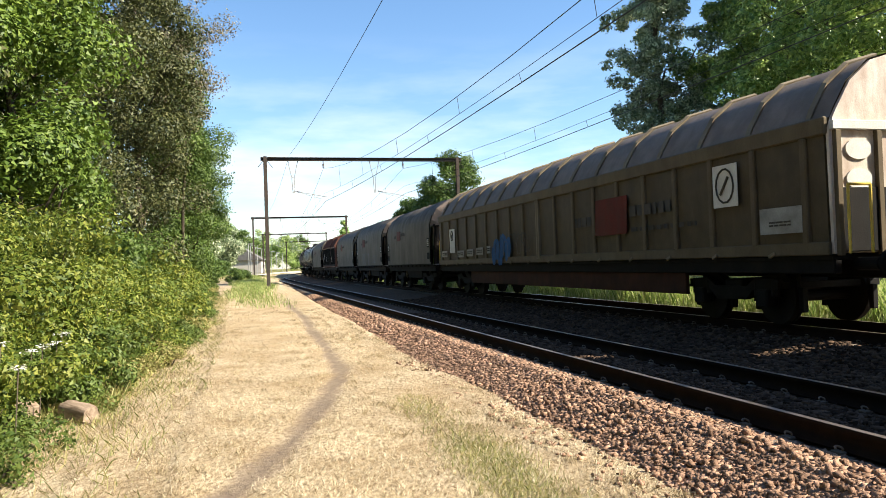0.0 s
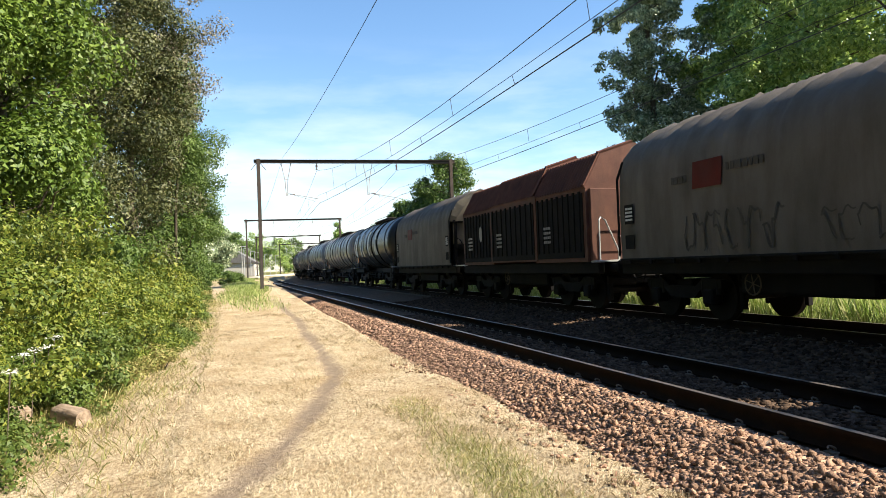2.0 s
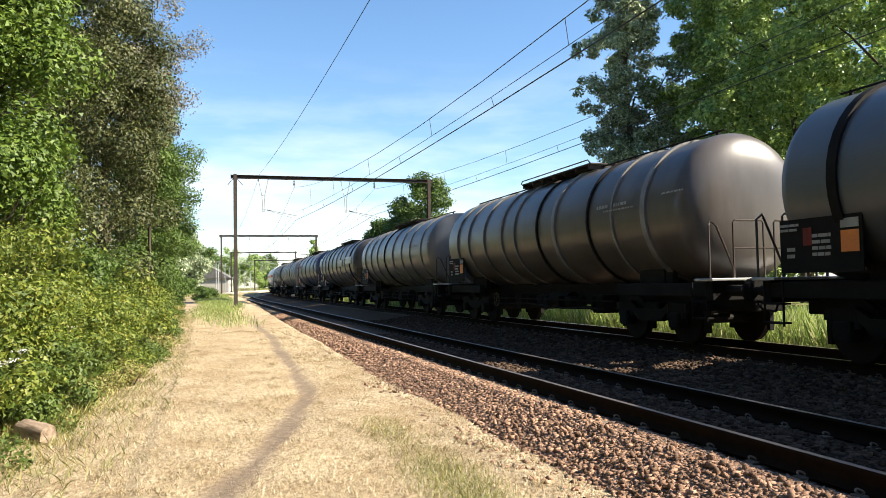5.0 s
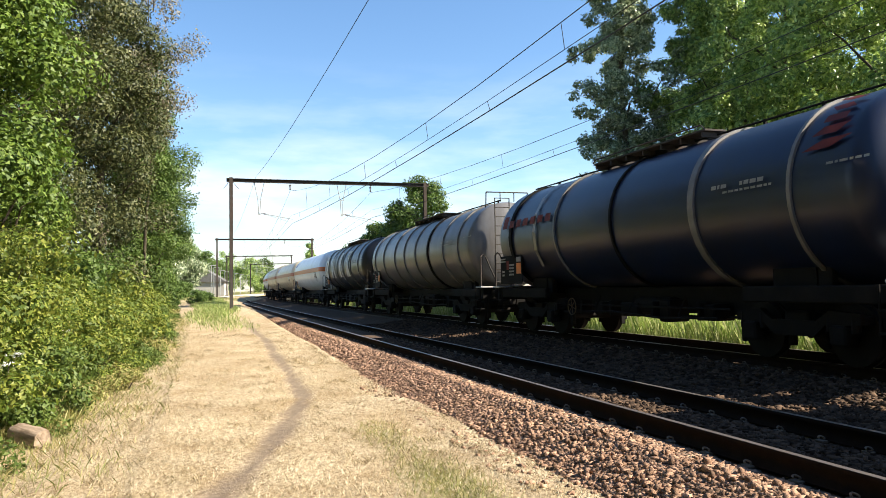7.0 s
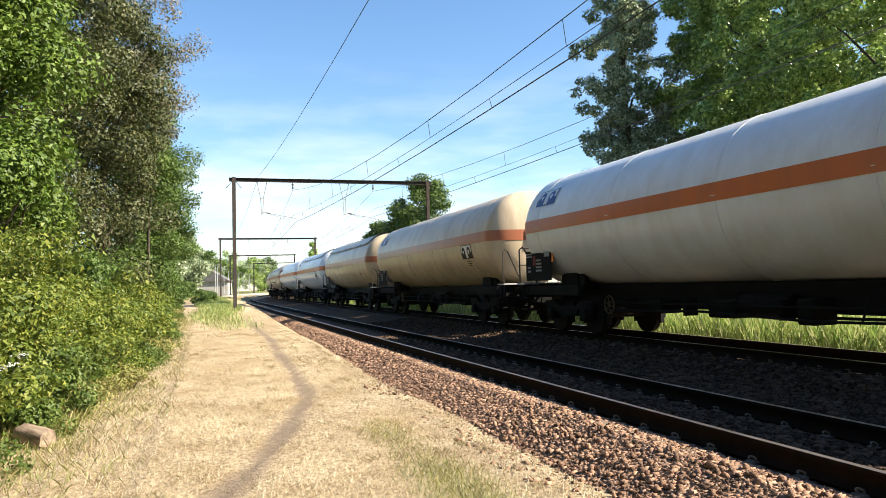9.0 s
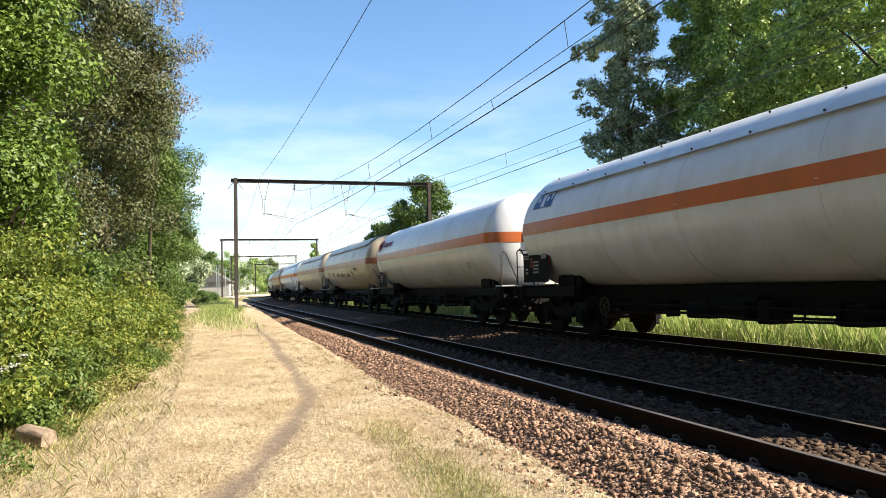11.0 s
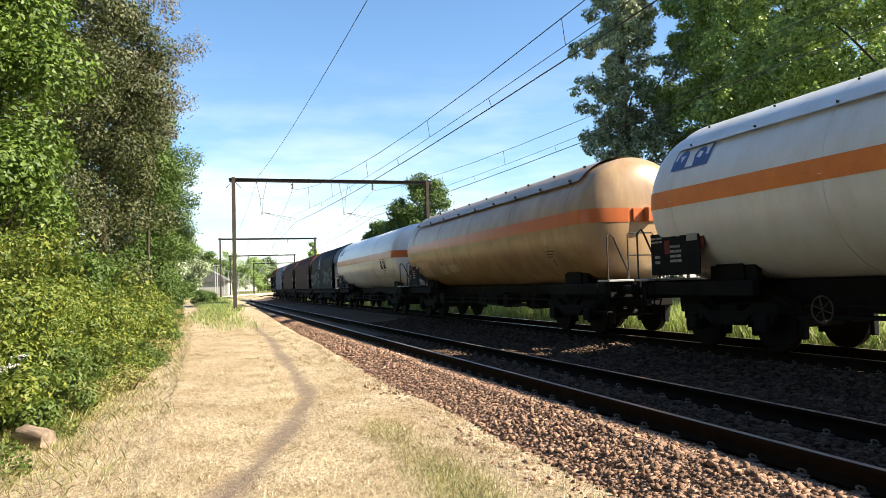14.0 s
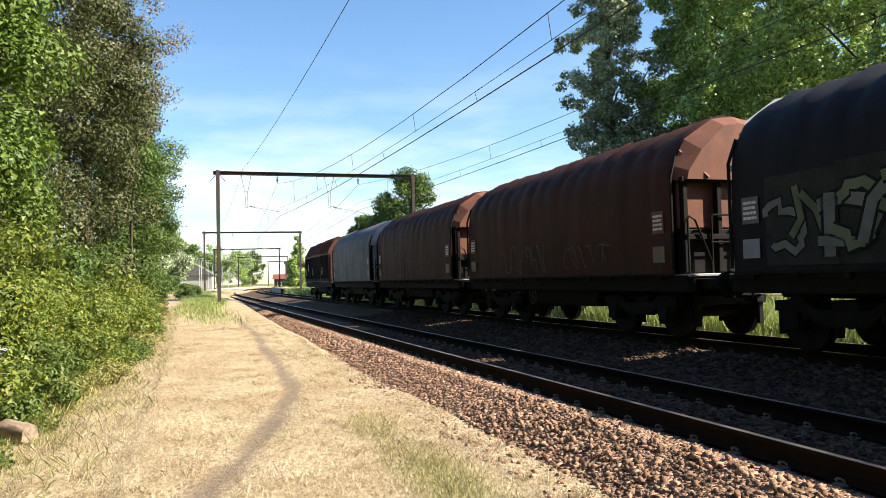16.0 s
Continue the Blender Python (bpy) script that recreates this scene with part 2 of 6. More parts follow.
b.inputs["Base Color"].default_value, b.inputs["Roughness"].default_value = (0.03, 0.04, 0.05, 1), 0.05
M_glass = m

L_shrub = leaf_material("shrub_leaves", (0.05, 0.085, 0.01), (0.12, 0.16, 0.018), (0.23, 0.24, 0.04), 0.32)
L_nettle = leaf_material("low_plant_leaves", (0.059, 0.101, 0.017), (0.094, 0.140, 0.023), (0.156, 0.196, 0.047), 0.35)
L_oak = leaf_material("bright_tree_leaves", (0.047, 0.090, 0.009), (0.086, 0.137, 0.016), (0.140, 0.196, 0.028), 0.25)
L_dark = leaf_material("olive_tree_leaves", (0.028, 0.040, 0.011), (0.059, 0.070, 0.018), (0.122, 0.122, 0.046), 0.22)
L_hazel = leaf_material("mid_tree_leaves", (0.045, 0.088, 0.015), (0.078, 0.130, 0.022), (0.137, 0.192, 0.041), 0.38)
L_poplar = leaf_material("poplar_leaves", (0.080, 0.116, 0.052), (0.196, 0.246, 0.123), (0.580, 0.623, 0.406), 0.3, 0.35)
L_deep = leaf_material("deep_green_leaves", (0.078, 0.147, 0.034), (0.207, 0.301, 0.069), (0.483, 0.578, 0.172), 0.3, 0.4)
L_grass = leaf_material("green_grass", (0.13, 0.215, 0.04), (0.27, 0.34, 0.08), (0.5, 0.5, 0.24), 0.4)
L_straw = leaf_material("dry_grass", (0.376, 0.286, 0.163), (0.539, 0.440, 0.286), (0.653, 0.580, 0.425), 0.25)
L_tuft = leaf_material("brown_grass", (0.2, 0.14, 0.07), (0.34, 0.26, 0.14), (0.5, 0.41, 0.25), 0.25)
L_verge = leaf_material("half_dry_grass", (0.142, 0.177, 0.035), (0.265, 0.256, 0.079), (0.442, 0.354, 0.159), 0.35)
L_twig = leaf_material("brownish_twigs", (0.12, 0.09, 0.06), (0.19, 0.16, 0.1), (0.3, 0.27, 0.17), 0.3)
L_white = leaf_material("white_blossom", (0.7, 0.7, 0.62), (0.75, 0.74, 0.7), (0.8, 0.78, 0.72), 0.2)


# ---- helpers of this scene ----
def part(name, data, material, parent=None, label="", m=None):
    """Links a bmesh (or a ready mesh) as one mesh object under a thing."""
    if isinstance(data, bmesh.types.BMesh):
        me = bpy.data.meshes.new(name)
        data.to_mesh(me)
        data.free()
    else:
        me = data
    if material and not me.materials:
        me.materials.append(material)
    ob = new(name, me)
    if parent:
        ob.parent = parent
    if m is not None:
        ob.matrix_basis = m
    if label:
        ob["label"] = label
    return ob


def box(bm, c, s, bevel=0.0, rot=None):
    r = bmesh.ops.create_cube(bm, size=1.0, matrix=Matrix.Translation(c) @ (rot or Matrix()) @ Matrix.Diagonal((*s, 1)))
    if bevel:
        es = list({e for v in r["verts"] for e in v.link_edges})
        bmesh.ops.bevel(bm, geom=es, offset=bevel, segments=1, affect="EDGES")
    return bm


def tube(bm, a, b, r, n=8, r2=None):
    a, b = Vector(a), Vector(b)
    q = (b - a).to_track_quat("Z", "Y").to_matrix().to_4x4()
    bmesh.ops.create_cone(bm, cap_ends=True, segments=n, radius1=r, radius2=r if r2 is None else r2, depth=(b - a).length,
                          matrix=Matrix.Translation((a + b) / 2) @ q)
    return bm


def pipe(bm, pts, r, n=6):
    for a, b in zip(pts, pts[1:]):
        tube(bm, a, b, r, n)
    return bm


def loft(bm, sections, close=False, caps=True):
    """Skin through rings of points; each ring has the same count."""
    rings = [[bm.verts.new(p) for p in s] for s in sections]
    k = len(rings[0])
    for a, b in zip(rings, rings[1:]):
        for i in range(k if close else k - 1):
            j = (i + 1) % k
            bm.faces.new((a[i], a[j], b[j], b[i]))
    if caps:
        bm.faces.new(rings[0][::-1])
        bm.faces.new(rings[-1])
    bmesh.ops.recalc_face_normals(bm, faces=bm.faces)
    return bm


def smooth(ob, angle=40):
    me = ob.data
    me.shade_smooth()
    me.set_sharp_from_angle(angle=radians(angle))
    return ob


def mesh_from(name, verts, faces, material):
    """A mesh from numpy arrays; all faces have the same number of corners."""
    me = bpy.data.meshes.new(name)
    nf, k = faces.shape
    me.vertices.add(len(verts))
    me.vertices.foreach_set("co", verts.astype(np.float32).ravel())
    me.loops.add(nf * k)
    me.loops.foreach_set("vertex_index", faces.astype(np.int32).ravel())
    me.polygons.add(nf)
    me.polygons.foreach_set("loop_start", np.arange(0, nf * k, k, dtype=np.int32))
    me.update(calc_edges=True)
    me.materials.append(material)
    return me


# ---- line of the tracks ----
DS = 0.5
SS = np.arange(-460.0, 560.0, DS)
_k = -0.0001 + (-1 / 420 + 0.0001) * np.clip((SS - 70) / 60, 0, 1)
_k[SS < -40] = 0
PH = np.cumsum(_k) * DS
I0 = int(np.argmin(abs(SS)))
PH = PH - PH[I0] + 0.3164
CX = np.cumsum(-np.sin(PH)) * DS
CY = np.cumsum(np.cos(PH)) * DS
CX, CY = CX - CX[I0] + 5.3177, CY - CY[I0]
HALF, SPACING, LIFT = 0.65, 4.77, 0.08      # half gauge (head centres), track spacing, far track's lift


def on_line(s, off=0.0, z=0.0):
    ph = np.interp(s, SS, PH)
    return Vector((np.interp(s, SS, CX) + off * math.cos(ph), np.interp(s, SS, CY) + off * math.sin(ph), z))


def turn_at(s):
    return 90 + math.degrees(np.interp(s, SS, PH))


def on_line_np(s, off):
    ph = np.interp(s, SS, PH)
    return np.interp(s, SS, CX) + off * np.cos(ph), np.interp(s, SS, CY) + off * np.sin(ph)


def to_line(x, y):
    """Track coordinates (s, offset) of plan points."""
    s0, cx, cy, ph = SS[::4], CX[::4], CY[::4], PH[::4]
    s, off = np.empty_like(x), np.empty_like(x)
    for i in range(0, len(x), 4000):
        a, b = x[i:i + 4000], y[i:i + 4000]
        j = np.argmin((a[:, None] - cx) ** 2 + (b[:, None] - cy) ** 2, axis=1)
        dx, dy = a - cx[j], b - cy[j]
        s[i:i + 4000] = s0[j] - dx * np.sin(ph[j]) + dy * np.cos(ph[j])
        off[i:i + 4000] = dx * np.cos(ph[j]) + dy * np.sin(ph[j])
    return s, off


def ground_z(s, off):
    left = np.interp(s, [-20, 16, 30, 45, 70, 100, 150], [-0.42, -0.42, -0.2, 0.15, 0.32, 0.46, 0.46])
    left = left + 0.10 * np.exp(-((off + 4.2) / 1.5) ** 2) * np.clip((s - 34) / 15, 0, 1) + np.clip(-off - 7.0, 0, 6) * 0.06
    right = -0.22 + np.clip(off - 9, 0, 10) * 0.02
    z = np.where(off < -1.9, left, np.where(off > SPACING + 2.3, right, np.minimum(left, -0.42)))
    k = np.clip((off + 1.9) / 0.4, 0, 1)
    return np.where((off > -1.9) & (off < -1.5), left * (1 - k) - 0.42 * k, z)


def wobble(x, y, f, seed=0.0):
    return (np.sin(x * f + 1.3 * np.sin(y * f * 0.7 + seed)) + np.sin(y * f * 1.3 + 1.7 * np.sin(x * f * 0.6 + seed * 2)) + np.sin((x + y) * f * 0.8 + seed)) / 3


DIRT = [(-2.1, 4.5), (-1.96, 6.6), (-1.98, 8.2), (-2.1, 10.25), (-2.29, 12.4), (-3.2, 15.7), (-4.2, 19.0), (-5.8, 24.5), (-8.0, 31.0), (-11.6, 42.0)]


def dirt_mask(x, y):
    d = np.full_like(x, 99.0)
    for (ax, ay), (bx, by) in zip(DIRT, DIRT[1:]):
        t = np.clip(((x - ax) * (bx - ax) + (y - ay) * (by - ay)) / ((bx - ax) ** 2 + (by - ay) ** 2), 0, 1)
        d = np.minimum(d, np.hypot(x - ax - t * (bx - ax), y - ay - t * (by - ay)))
    w = 0.16 + 0.06 * wobble(x, y, 2.3) + 0.03 * wobble(x, y, 6.0, 4.0)
    m = np.clip(1.5 - d / w, 0, 1) * np.clip((46 - y) / 14, 0, 1)
    s, off = to_line(x, y)                                  # a narrow faint line in soil colour, parallel to the track
    return np.maximum(m, 0.25 * np.clip(1.6 - abs(off + 3.12) / 0.07, 0, 1) * np.clip((s - 11) / 3, 0, 1) * np.clip((34 - s) / 6, 0, 1))


def green_mask(s, off, x, y):
    g = 0.9 * np.exp(-(((off + 2.95) / 0.4) ** 2)) * np.clip((12.5 - s) / 4, 0, 1)             # tufts near the ballast
    g = np.maximum(g, np.clip(1.15 - abs(off + 4.2 + 0.25 * np.sin(s * 0.35)) / 1.0, 0, 1) * np.clip((s - 33) / 14, 0, 1) * 0.9)  # verge at the mast
    g = np.maximum(g, np.clip((-off - 6.9) / 0.6, 0, 1))                                       # foot of the bushes
    g = np.maximum(g, np.clip((off - SPACING - 2.3) / 0.8, 0, 1))
    g = np.maximum(g, np.clip((s - 88) / 8, 0, 1) * (off < -2.4))
    return np.clip(g * (0.8 + 0.5 * wobble(x, y, 1.7, 2.0)), 0, 1)


# ---- ground ----
def graded(lo, hi, step, far, grow=1.16):
    a = list(np.arange(lo, hi, step))
    d, v = step, hi
    while v < far:
        a.append(v)
        d *= grow
        v += d
    d, v = step, lo - step
    while v > -far:
        a.insert(0, v)
        d *= grow
        v -= d
    return np.array(a)


def build_ground():
    gx, gy = graded(-13, 9, 0.16, 2200), graded(3.0, 30, 0.2, 2200)
    X, Y = np.meshgrid(gx, gy)
    x, y = X.ravel(), Y.ravel()
    s, off = to_line(x, y)
    d = dirt_mask(x, y)
    z = ground_z(s, off) + 0.012 * wobble(x, y, 3.1) + 0.02 * wobble(x, y, 0.9, 1.0) - 0.03 * d
    far = np.hypot(x, y)
    z = np.where(far > 400, -1.0, z)
    nx, ny = len(gx), len(gy)
    i = (np.arange(ny - 1)[:, None] * nx + np.arange(nx - 1)).ravel()
    me = mesh_from("ground", np.stack([x, y, z], 1), np.stack([i, i + 1, i + nx + 1, i + nx], 1), None)
    me.materials.clear()
    for nm, v in (("dirt", d), ("green", green_mask(s, off, x, y))):
        at = me.attributes.new(nm, "FLOAT", "POINT")
        at.data.foreach_set("value", v.astype(np.float32))
    me.shade_smooth()
    m, n, l, b = nodes_of("dry_ground")
    tc = n.new("ShaderNodeTexCoord").outputs["Object"]
    straw = mix(n, l, ramp(n, l, noise_node(n, l, tc, 1.1, 6), 0.38, 0.64), (0.38, 0.285, 0.17), (0.56, 0.46, 0.315))
    straw = mix(n, l, ramp(n, l, noise_node(n, l, tc, 0.75, 7, None, 0.72), 0.56, 0.85), straw, (0.35, 0.25, 0.15))
    straw = mix(n, l, ramp(n, l, noise_node(n, l, tc, 26, 5, (1, 0.5, 1), 0.7), 0.4, 0.66), straw, (0.15, 0.097, 0.048))
    straw = mix(n, l, ramp(n, l, noise_node(n, l, tc, 75, 3), 0.55, 0.8), straw, (0.64, 0.55, 0.39))
    soil = mix(n, l, ramp(n, l, noise_node(n, l, tc, 9, 6, None, 0.7), 0.35, 0.7), (0.145, 0.108, 0.082), (0.25, 0.195, 0.145))
    grass = mix(n, l, ramp(n, l, noise_node(n, l, tc, 18, 5), 0.35, 0.7), (0.09, 0.11, 0.028), (0.23, 0.2, 0.08))
    ad, ag = n.new("ShaderNodeAttribute"), n.new("ShaderNodeAttribute")
    ad.attribute_name, ag.attribute_name = "dirt", "green"
    def broken(fac, scale, lo, hi):
        k = n.new("ShaderNodeMath")
        k.operation = "MULTIPLY_ADD"
        l.new(noise_node(n, l, tc, scale, 5, None, 0.7), k.inputs[0])
        k.inputs[1].default_value = 0.9
        l.new(fac, k.inputs[2])
        return ramp(n, l, k.outputs[0], lo, hi)
    c = mix(n, l, broken(ag.outputs["Fac"], 7, 0.65, 1.15), straw, grass)
    c = mix(n, l, broken(ad.outputs["Fac"], 11, 0.72, 1.5), c, soil)
    l.new(c, b.inputs["Base Color"])
    b.inputs["Roughness"].default_value = 0.95
    b.inputs["Specular IOR Level"].default_value = 0.1
    bp = n.new("ShaderNodeBump")
    bp.inputs["Strength"].default_value, bp.inputs["Distance"].default_value = 1.0, 0.035
    l.new(noise_node(n, l, tc, 30, 6, None, 0.7), bp.inputs["Height"])
    l.new(bp.outputs[0], b.inputs["Normal"])
    me.materials.append(m)
    return tagged(new("ground", me), "sun-bleached dry grass ground with a worn dirt track", "ground", kind="structure")


build_ground()


def sweep(name, profile, s_list, material, parent=None, close=False, label="", jitter=0.0):
    """A cross-section (offset, z) carried along the line of the tracks."""
    s = np.array(s_list, float)
    pr = np.array(profile, float)
    k = len(pr)
    X, Y, Z = [], [], []
    for o, z in pr:
        x, y = on_line_np(s, o)
        X.append(x), Y.append(y), Z.append(np.full_like(x, z) + (jitter * wobble(x * 3, y * 3, 2.0, o) if jitter else 0))
    V = np.stack([np.stack(X, 1), np.stack(Y, 1), np.stack(Z, 1)], 2).reshape(-1, 3)
    i = np.arange(len(s) - 1)[:, None] * k
    j = np.arange(k if close else k - 1)
    j2 = (j + 1) % k
    F = np.stack([(i + j), (i + j2), (i + k + j2), (i + k + j)], 2).reshape(-1, 4)
    return part(name, mesh_from(name, V, F, material), None, parent, label)


S_FINE = np.concatenate([np.arange(-440, -20, 20.0), np.arange(-20, 60, 1.0), np.arange(60, 330, 4.0), np.arange(330, 550, 10.0)])

ballast = sweep("ballast", [(-2.15, -0.62), (-1.95, -0.47), (-1.55, -0.33), (-1.1, -0.2), (-0.6, -0.19), (0.6, -0.19), (1.1, -0.2), (1.9, -0.27), (2.7, -0.24),
                            (3.4, -0.13), (4.0, -0.11), (5.2, -0.11), (5.8, -0.12), (6.6, -0.25), (7.2, -0.5)],
                np.concatenate([np.arange(-440, -10, 10.0), np.arange(-10, 60, 0.4), np.arange(60, 550, 4.0)]), M_bed, jitter=0.012)
tagged(ballast, "brown crushed-stone railway ballast", "ballast", kind="structure")

RAIL = [(-0.072, -0.172), (-0.072, -0.160), (-0.012, -0.14), (-0.009, -0.05), (-0.034, -0.04), (-0.036, -0.008), (-0.028, -0.001), (0.028, -0.001),
        (0.036, -0.008), (0.034, -0.04), (0.009, -0.05), (0.012, -0.14), (0.072, -0.160), (0.072, -0.172)]


def build_track(name, mid, lift, label, s_first, s_last, clip_sides, clip_last):
    tr = tagged(new(name), label, "railway track", "the two tracks")
    for o in (-HALF, HALF):
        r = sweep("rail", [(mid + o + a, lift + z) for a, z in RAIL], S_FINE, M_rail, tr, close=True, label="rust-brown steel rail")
        h = sweep("railhead", [(mid + o - 0.03, lift), (mid + o + 0.03, lift)], S_FINE, M_railtop, r, label="polished running surface")
    bm = bmesh.new()
    prof = [(-1.1, -0.2), (-1.1, 0.0), (-1.0, 0.05), (-0.85, 0.05), (-0.45, 0.0), (0.45, 0.0), (0.85, 0.05), (1.0, 0.05), (1.1, 0.0), (1.1, -0.2)]
    loft(bm, [[(-0.13, y, z) for y, z in prof], [(-0.1, y, z + 0.012) for y, z in prof], [(0.1, y, z + 0.012) for y, z in prof], [(0.13, y, z) for y, z in prof]], close=True)
    sl = bpy.data.meshes.new("sleeper")
    bm.to_mesh(sl)
    bm.free()
    bm = bmesh.new()
    arc = [(0.03 * math.cos(a), 0.008 + 0.022 * math.sin(a)) for a in np.linspace(0.3, 3.9, 7)]
    pipe(bm, [(0.02 * math.sin(i), 0.0 + y * 0.9, z) for i, (y, z) in enumerate(arc)], 0.009, 5)
    box(bm, (0, -0.02, -0.014), (0.1, 0.1, 0.02), 0.004)
    cl = bpy.data.meshes.new("rail_clip")
    bm.to_mesh(cl)
    bm.free()
    s = s_first
    while s < s_last:
        p = on_line(s, mid, lift - 0.235)
        part("sleeper", sl, M_conc, tr, m=pose(*p, 0, 0, turn_at(s)))
        if s < clip_last:
            for o in clip_sides:
                p = on_line(s, mid + o, lift - 0.158)
                part("rail_clip", cl, M_clip, tr, m=pose(*p, 0, 0, turn_at(s)))
        s += 0.526


build_track("near_railway_track", 0.0, 0.0, "rust-brown steel rails on concrete sleepers with spring clips", 1.5, 75, (-HALF - 0.105, HALF - 0.105), 32)
build_track("far_railway_track", SPACING, LIFT, "railway track of rusty rails carrying the goods train", 4.0, 60, (-HALF - 0.105,), 40)

# loose stones: a few lumpy base shapes, turned and scaled
rng = np.random.default_rng(5)


def rock_bases(k):
    out = []
    for i in range(k):
        bm = bmesh.new()
        bmesh.ops.create_cube(bm, size=1.25)
        bmesh.ops.triangulate(bm, faces=bm.faces)
        bm.verts.ensure_lookup_table()
        v = np.array([q.co[:] for q in bm.verts])
        f = np.array([[q.index for q in p.verts] for p in bm.faces])
        bm.free()
        v = (v + rng.uniform(-0.36, 0.36, v.shape)) * np.array([1.25, rng.uniform(0.7, 1.0), rng.uniform(0.55, 0.85)])
        out.append((v, f))
    return out


BASES = rock_bases(10)


def scatter_rocks(name, x, y, z, size, label, stone=None):
    vs, fs, base = [], [], 0
    kind = rng.integers(0, len(BASES), len(x))
    for k, (v, f) in enumerate(BASES):
        i = np.where(kind == k)[0]
        if not len(i):
            continue
        a, t = rng.uniform(0, 6.28, len(i)), rng.uniform(-1.3, 1.3, len(i))
        q = v[None] * size[i][:, None, None]
        yy, zz = q[..., 1] * np.cos(t)[:, None] - q[..., 2] * np.sin(t)[:, None], q[..., 1] * np.sin(t)[:, None] + q[..., 2] * np.cos(t)[:, None]
        xx = q[..., 0] * np.cos(a)[:, None] - yy * np.sin(a)[:, None]
        yy = q[..., 0] * np.sin(a)[:, None] + yy * np.cos(a)[:, None]
        vs.append(np.stack([xx + x[i][:, None], yy + y[i][:, None], zz + z[i][:, None]], 2).reshape(-1, 3))
        fs.append((f[None] + (np.arange(len(i)) * len(v))[:, None, None]).reshape(-1, 3) + base)
        base += len(i) * len(v)
    return part(name, mesh_from(name, np.concatenate(vs), np.concatenate(fs), stone or M_stone), None, ballast, label)


def bed_z(off):
    return np.interp(off, [-2.15, -1.95, -1.55, -1.1, -0.6, 0.6, 1.1, 1.9, 2.7, 3.4, 4.0, 5.2, 5.8, 6.6], [-0.56, -0.47, -0.33, -0.2, -0.19, -0.19, -0.2, -0.27, -0.24, -0.13, -0.11, -0.11, -0.12, -0.25])


def stones(n, s_lo, s_hi, o_lo, o_hi, size, bias=1.6, sink=0.2):
    s = s_lo + (s_hi - s_lo) * rng.random(n) ** bias
    o = rng.uniform(o_lo, o_hi, n)
    x, y = on_line_np(s, o)
    r = size * rng.uniform(0.55, 1.35, n)
    return x, y, bed_z(o) + r * sink, r


x, y, z, r = stones(36000, 4.5, 17, -2.0, -0.82, 0.03, 1.6)
tagged(scatter_rocks("shoulder_stones", x, y, z, r, "brown crushed stones on the ballast shoulder"), kind="stuff")
x, y, z, r = stones(12000, 16, 44, -2.0, -0.82, 0.038, 1.3)
tagged(scatter_rocks("shoulder_stones", x, y, z, r, "brown crushed stones on the ballast shoulder"), kind="stuff")
# stones under the train's shadow, with that shade in their colour
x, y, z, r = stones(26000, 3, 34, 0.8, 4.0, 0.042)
tagged(scatter_rocks("middle_stones", x, y, z, r, "crushed stones between the tracks, coloured dark for the train shade", M_stoneshade), kind="stuff")
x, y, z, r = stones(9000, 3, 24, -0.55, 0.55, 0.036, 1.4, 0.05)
tagged(scatter_rocks("crib_stones", x, y, z, r, "crushed stones between the rails, coloured dark for the train shade", M_stoneshade), kind="stuff")
x, y, z, r = stones(260, 3.5, 15, -2.35, -1.9, 0.03, 1.2, -0.1)
tagged(scatter_rocks("stray_stones", x, y, np.full_like(x, -0.415), r, "stray stones in the dry grass"), kind="stuff")

# ---- leaves and blades ----
def leaf_mesh(name, C, N, size, material, slim=0.55, rng_=None, three=False):
    g = rng_ or rng
    n = len(C)
    N = N / (np.linalg.norm(N, axis=1, keepdims=True) + 1e-9)
    T = np.cross(N, g.normal(size=(n, 3)))
    T /= np.linalg.norm(T, axis=1, keepdims=True) + 1e-9
    B = np.cross(N, T)
    sz = (size * g.uniform(0.6, 1.4, n))[:, None]
    if three:                                               # far crowns: one bent-tip triangle a leaf
        V = np.stack([C - T * sz * 0.55, C + B * sz * slim * 0.75 + T * sz * 0.2, C + T * sz * 0.5 - B * sz * slim * 0.4], 1).reshape(-1, 3)
        return mesh_from(name, V, np.arange(n * 3).reshape(-1, 3), material)
    V = np.stack([C - T * sz * 0.5, C + B * sz * slim * 0.5 + N * sz * 0.12, C + T * sz * 0.5, C - B * sz * slim * 0.5 + N * sz * 0.12], 1).reshape(-1, 3)
    return mesh_from(name, V, np.arange(n * 4).reshape(-1, 4), material)


def clump_leaves(clumps, n, g, depth=0.45):
    """Leaf places and facings on lumpy clumps (x, y, z, radius)."""
    c = np.array(clumps)
    w = c[:, 3] ** 2
    k = g.choice(len(c), n, p=w / w.sum())
    d = g.normal(size=(n, 3))
    d /= np.linalg.norm(d, axis=1, keepdims=True)
    rad = c[k, 3] * (1 - depth * g.random(n) ** 1.5) * (1 + 0.18 * g.normal(size=n))
    C = c[k, :3] + d * rad[:, None] * np.array([1, 1, 0.8])
    N = d * 1.0 + g.normal(size=(n, 3)) * 0.42 + np.array([0, 0, 0.35])
    return C, N


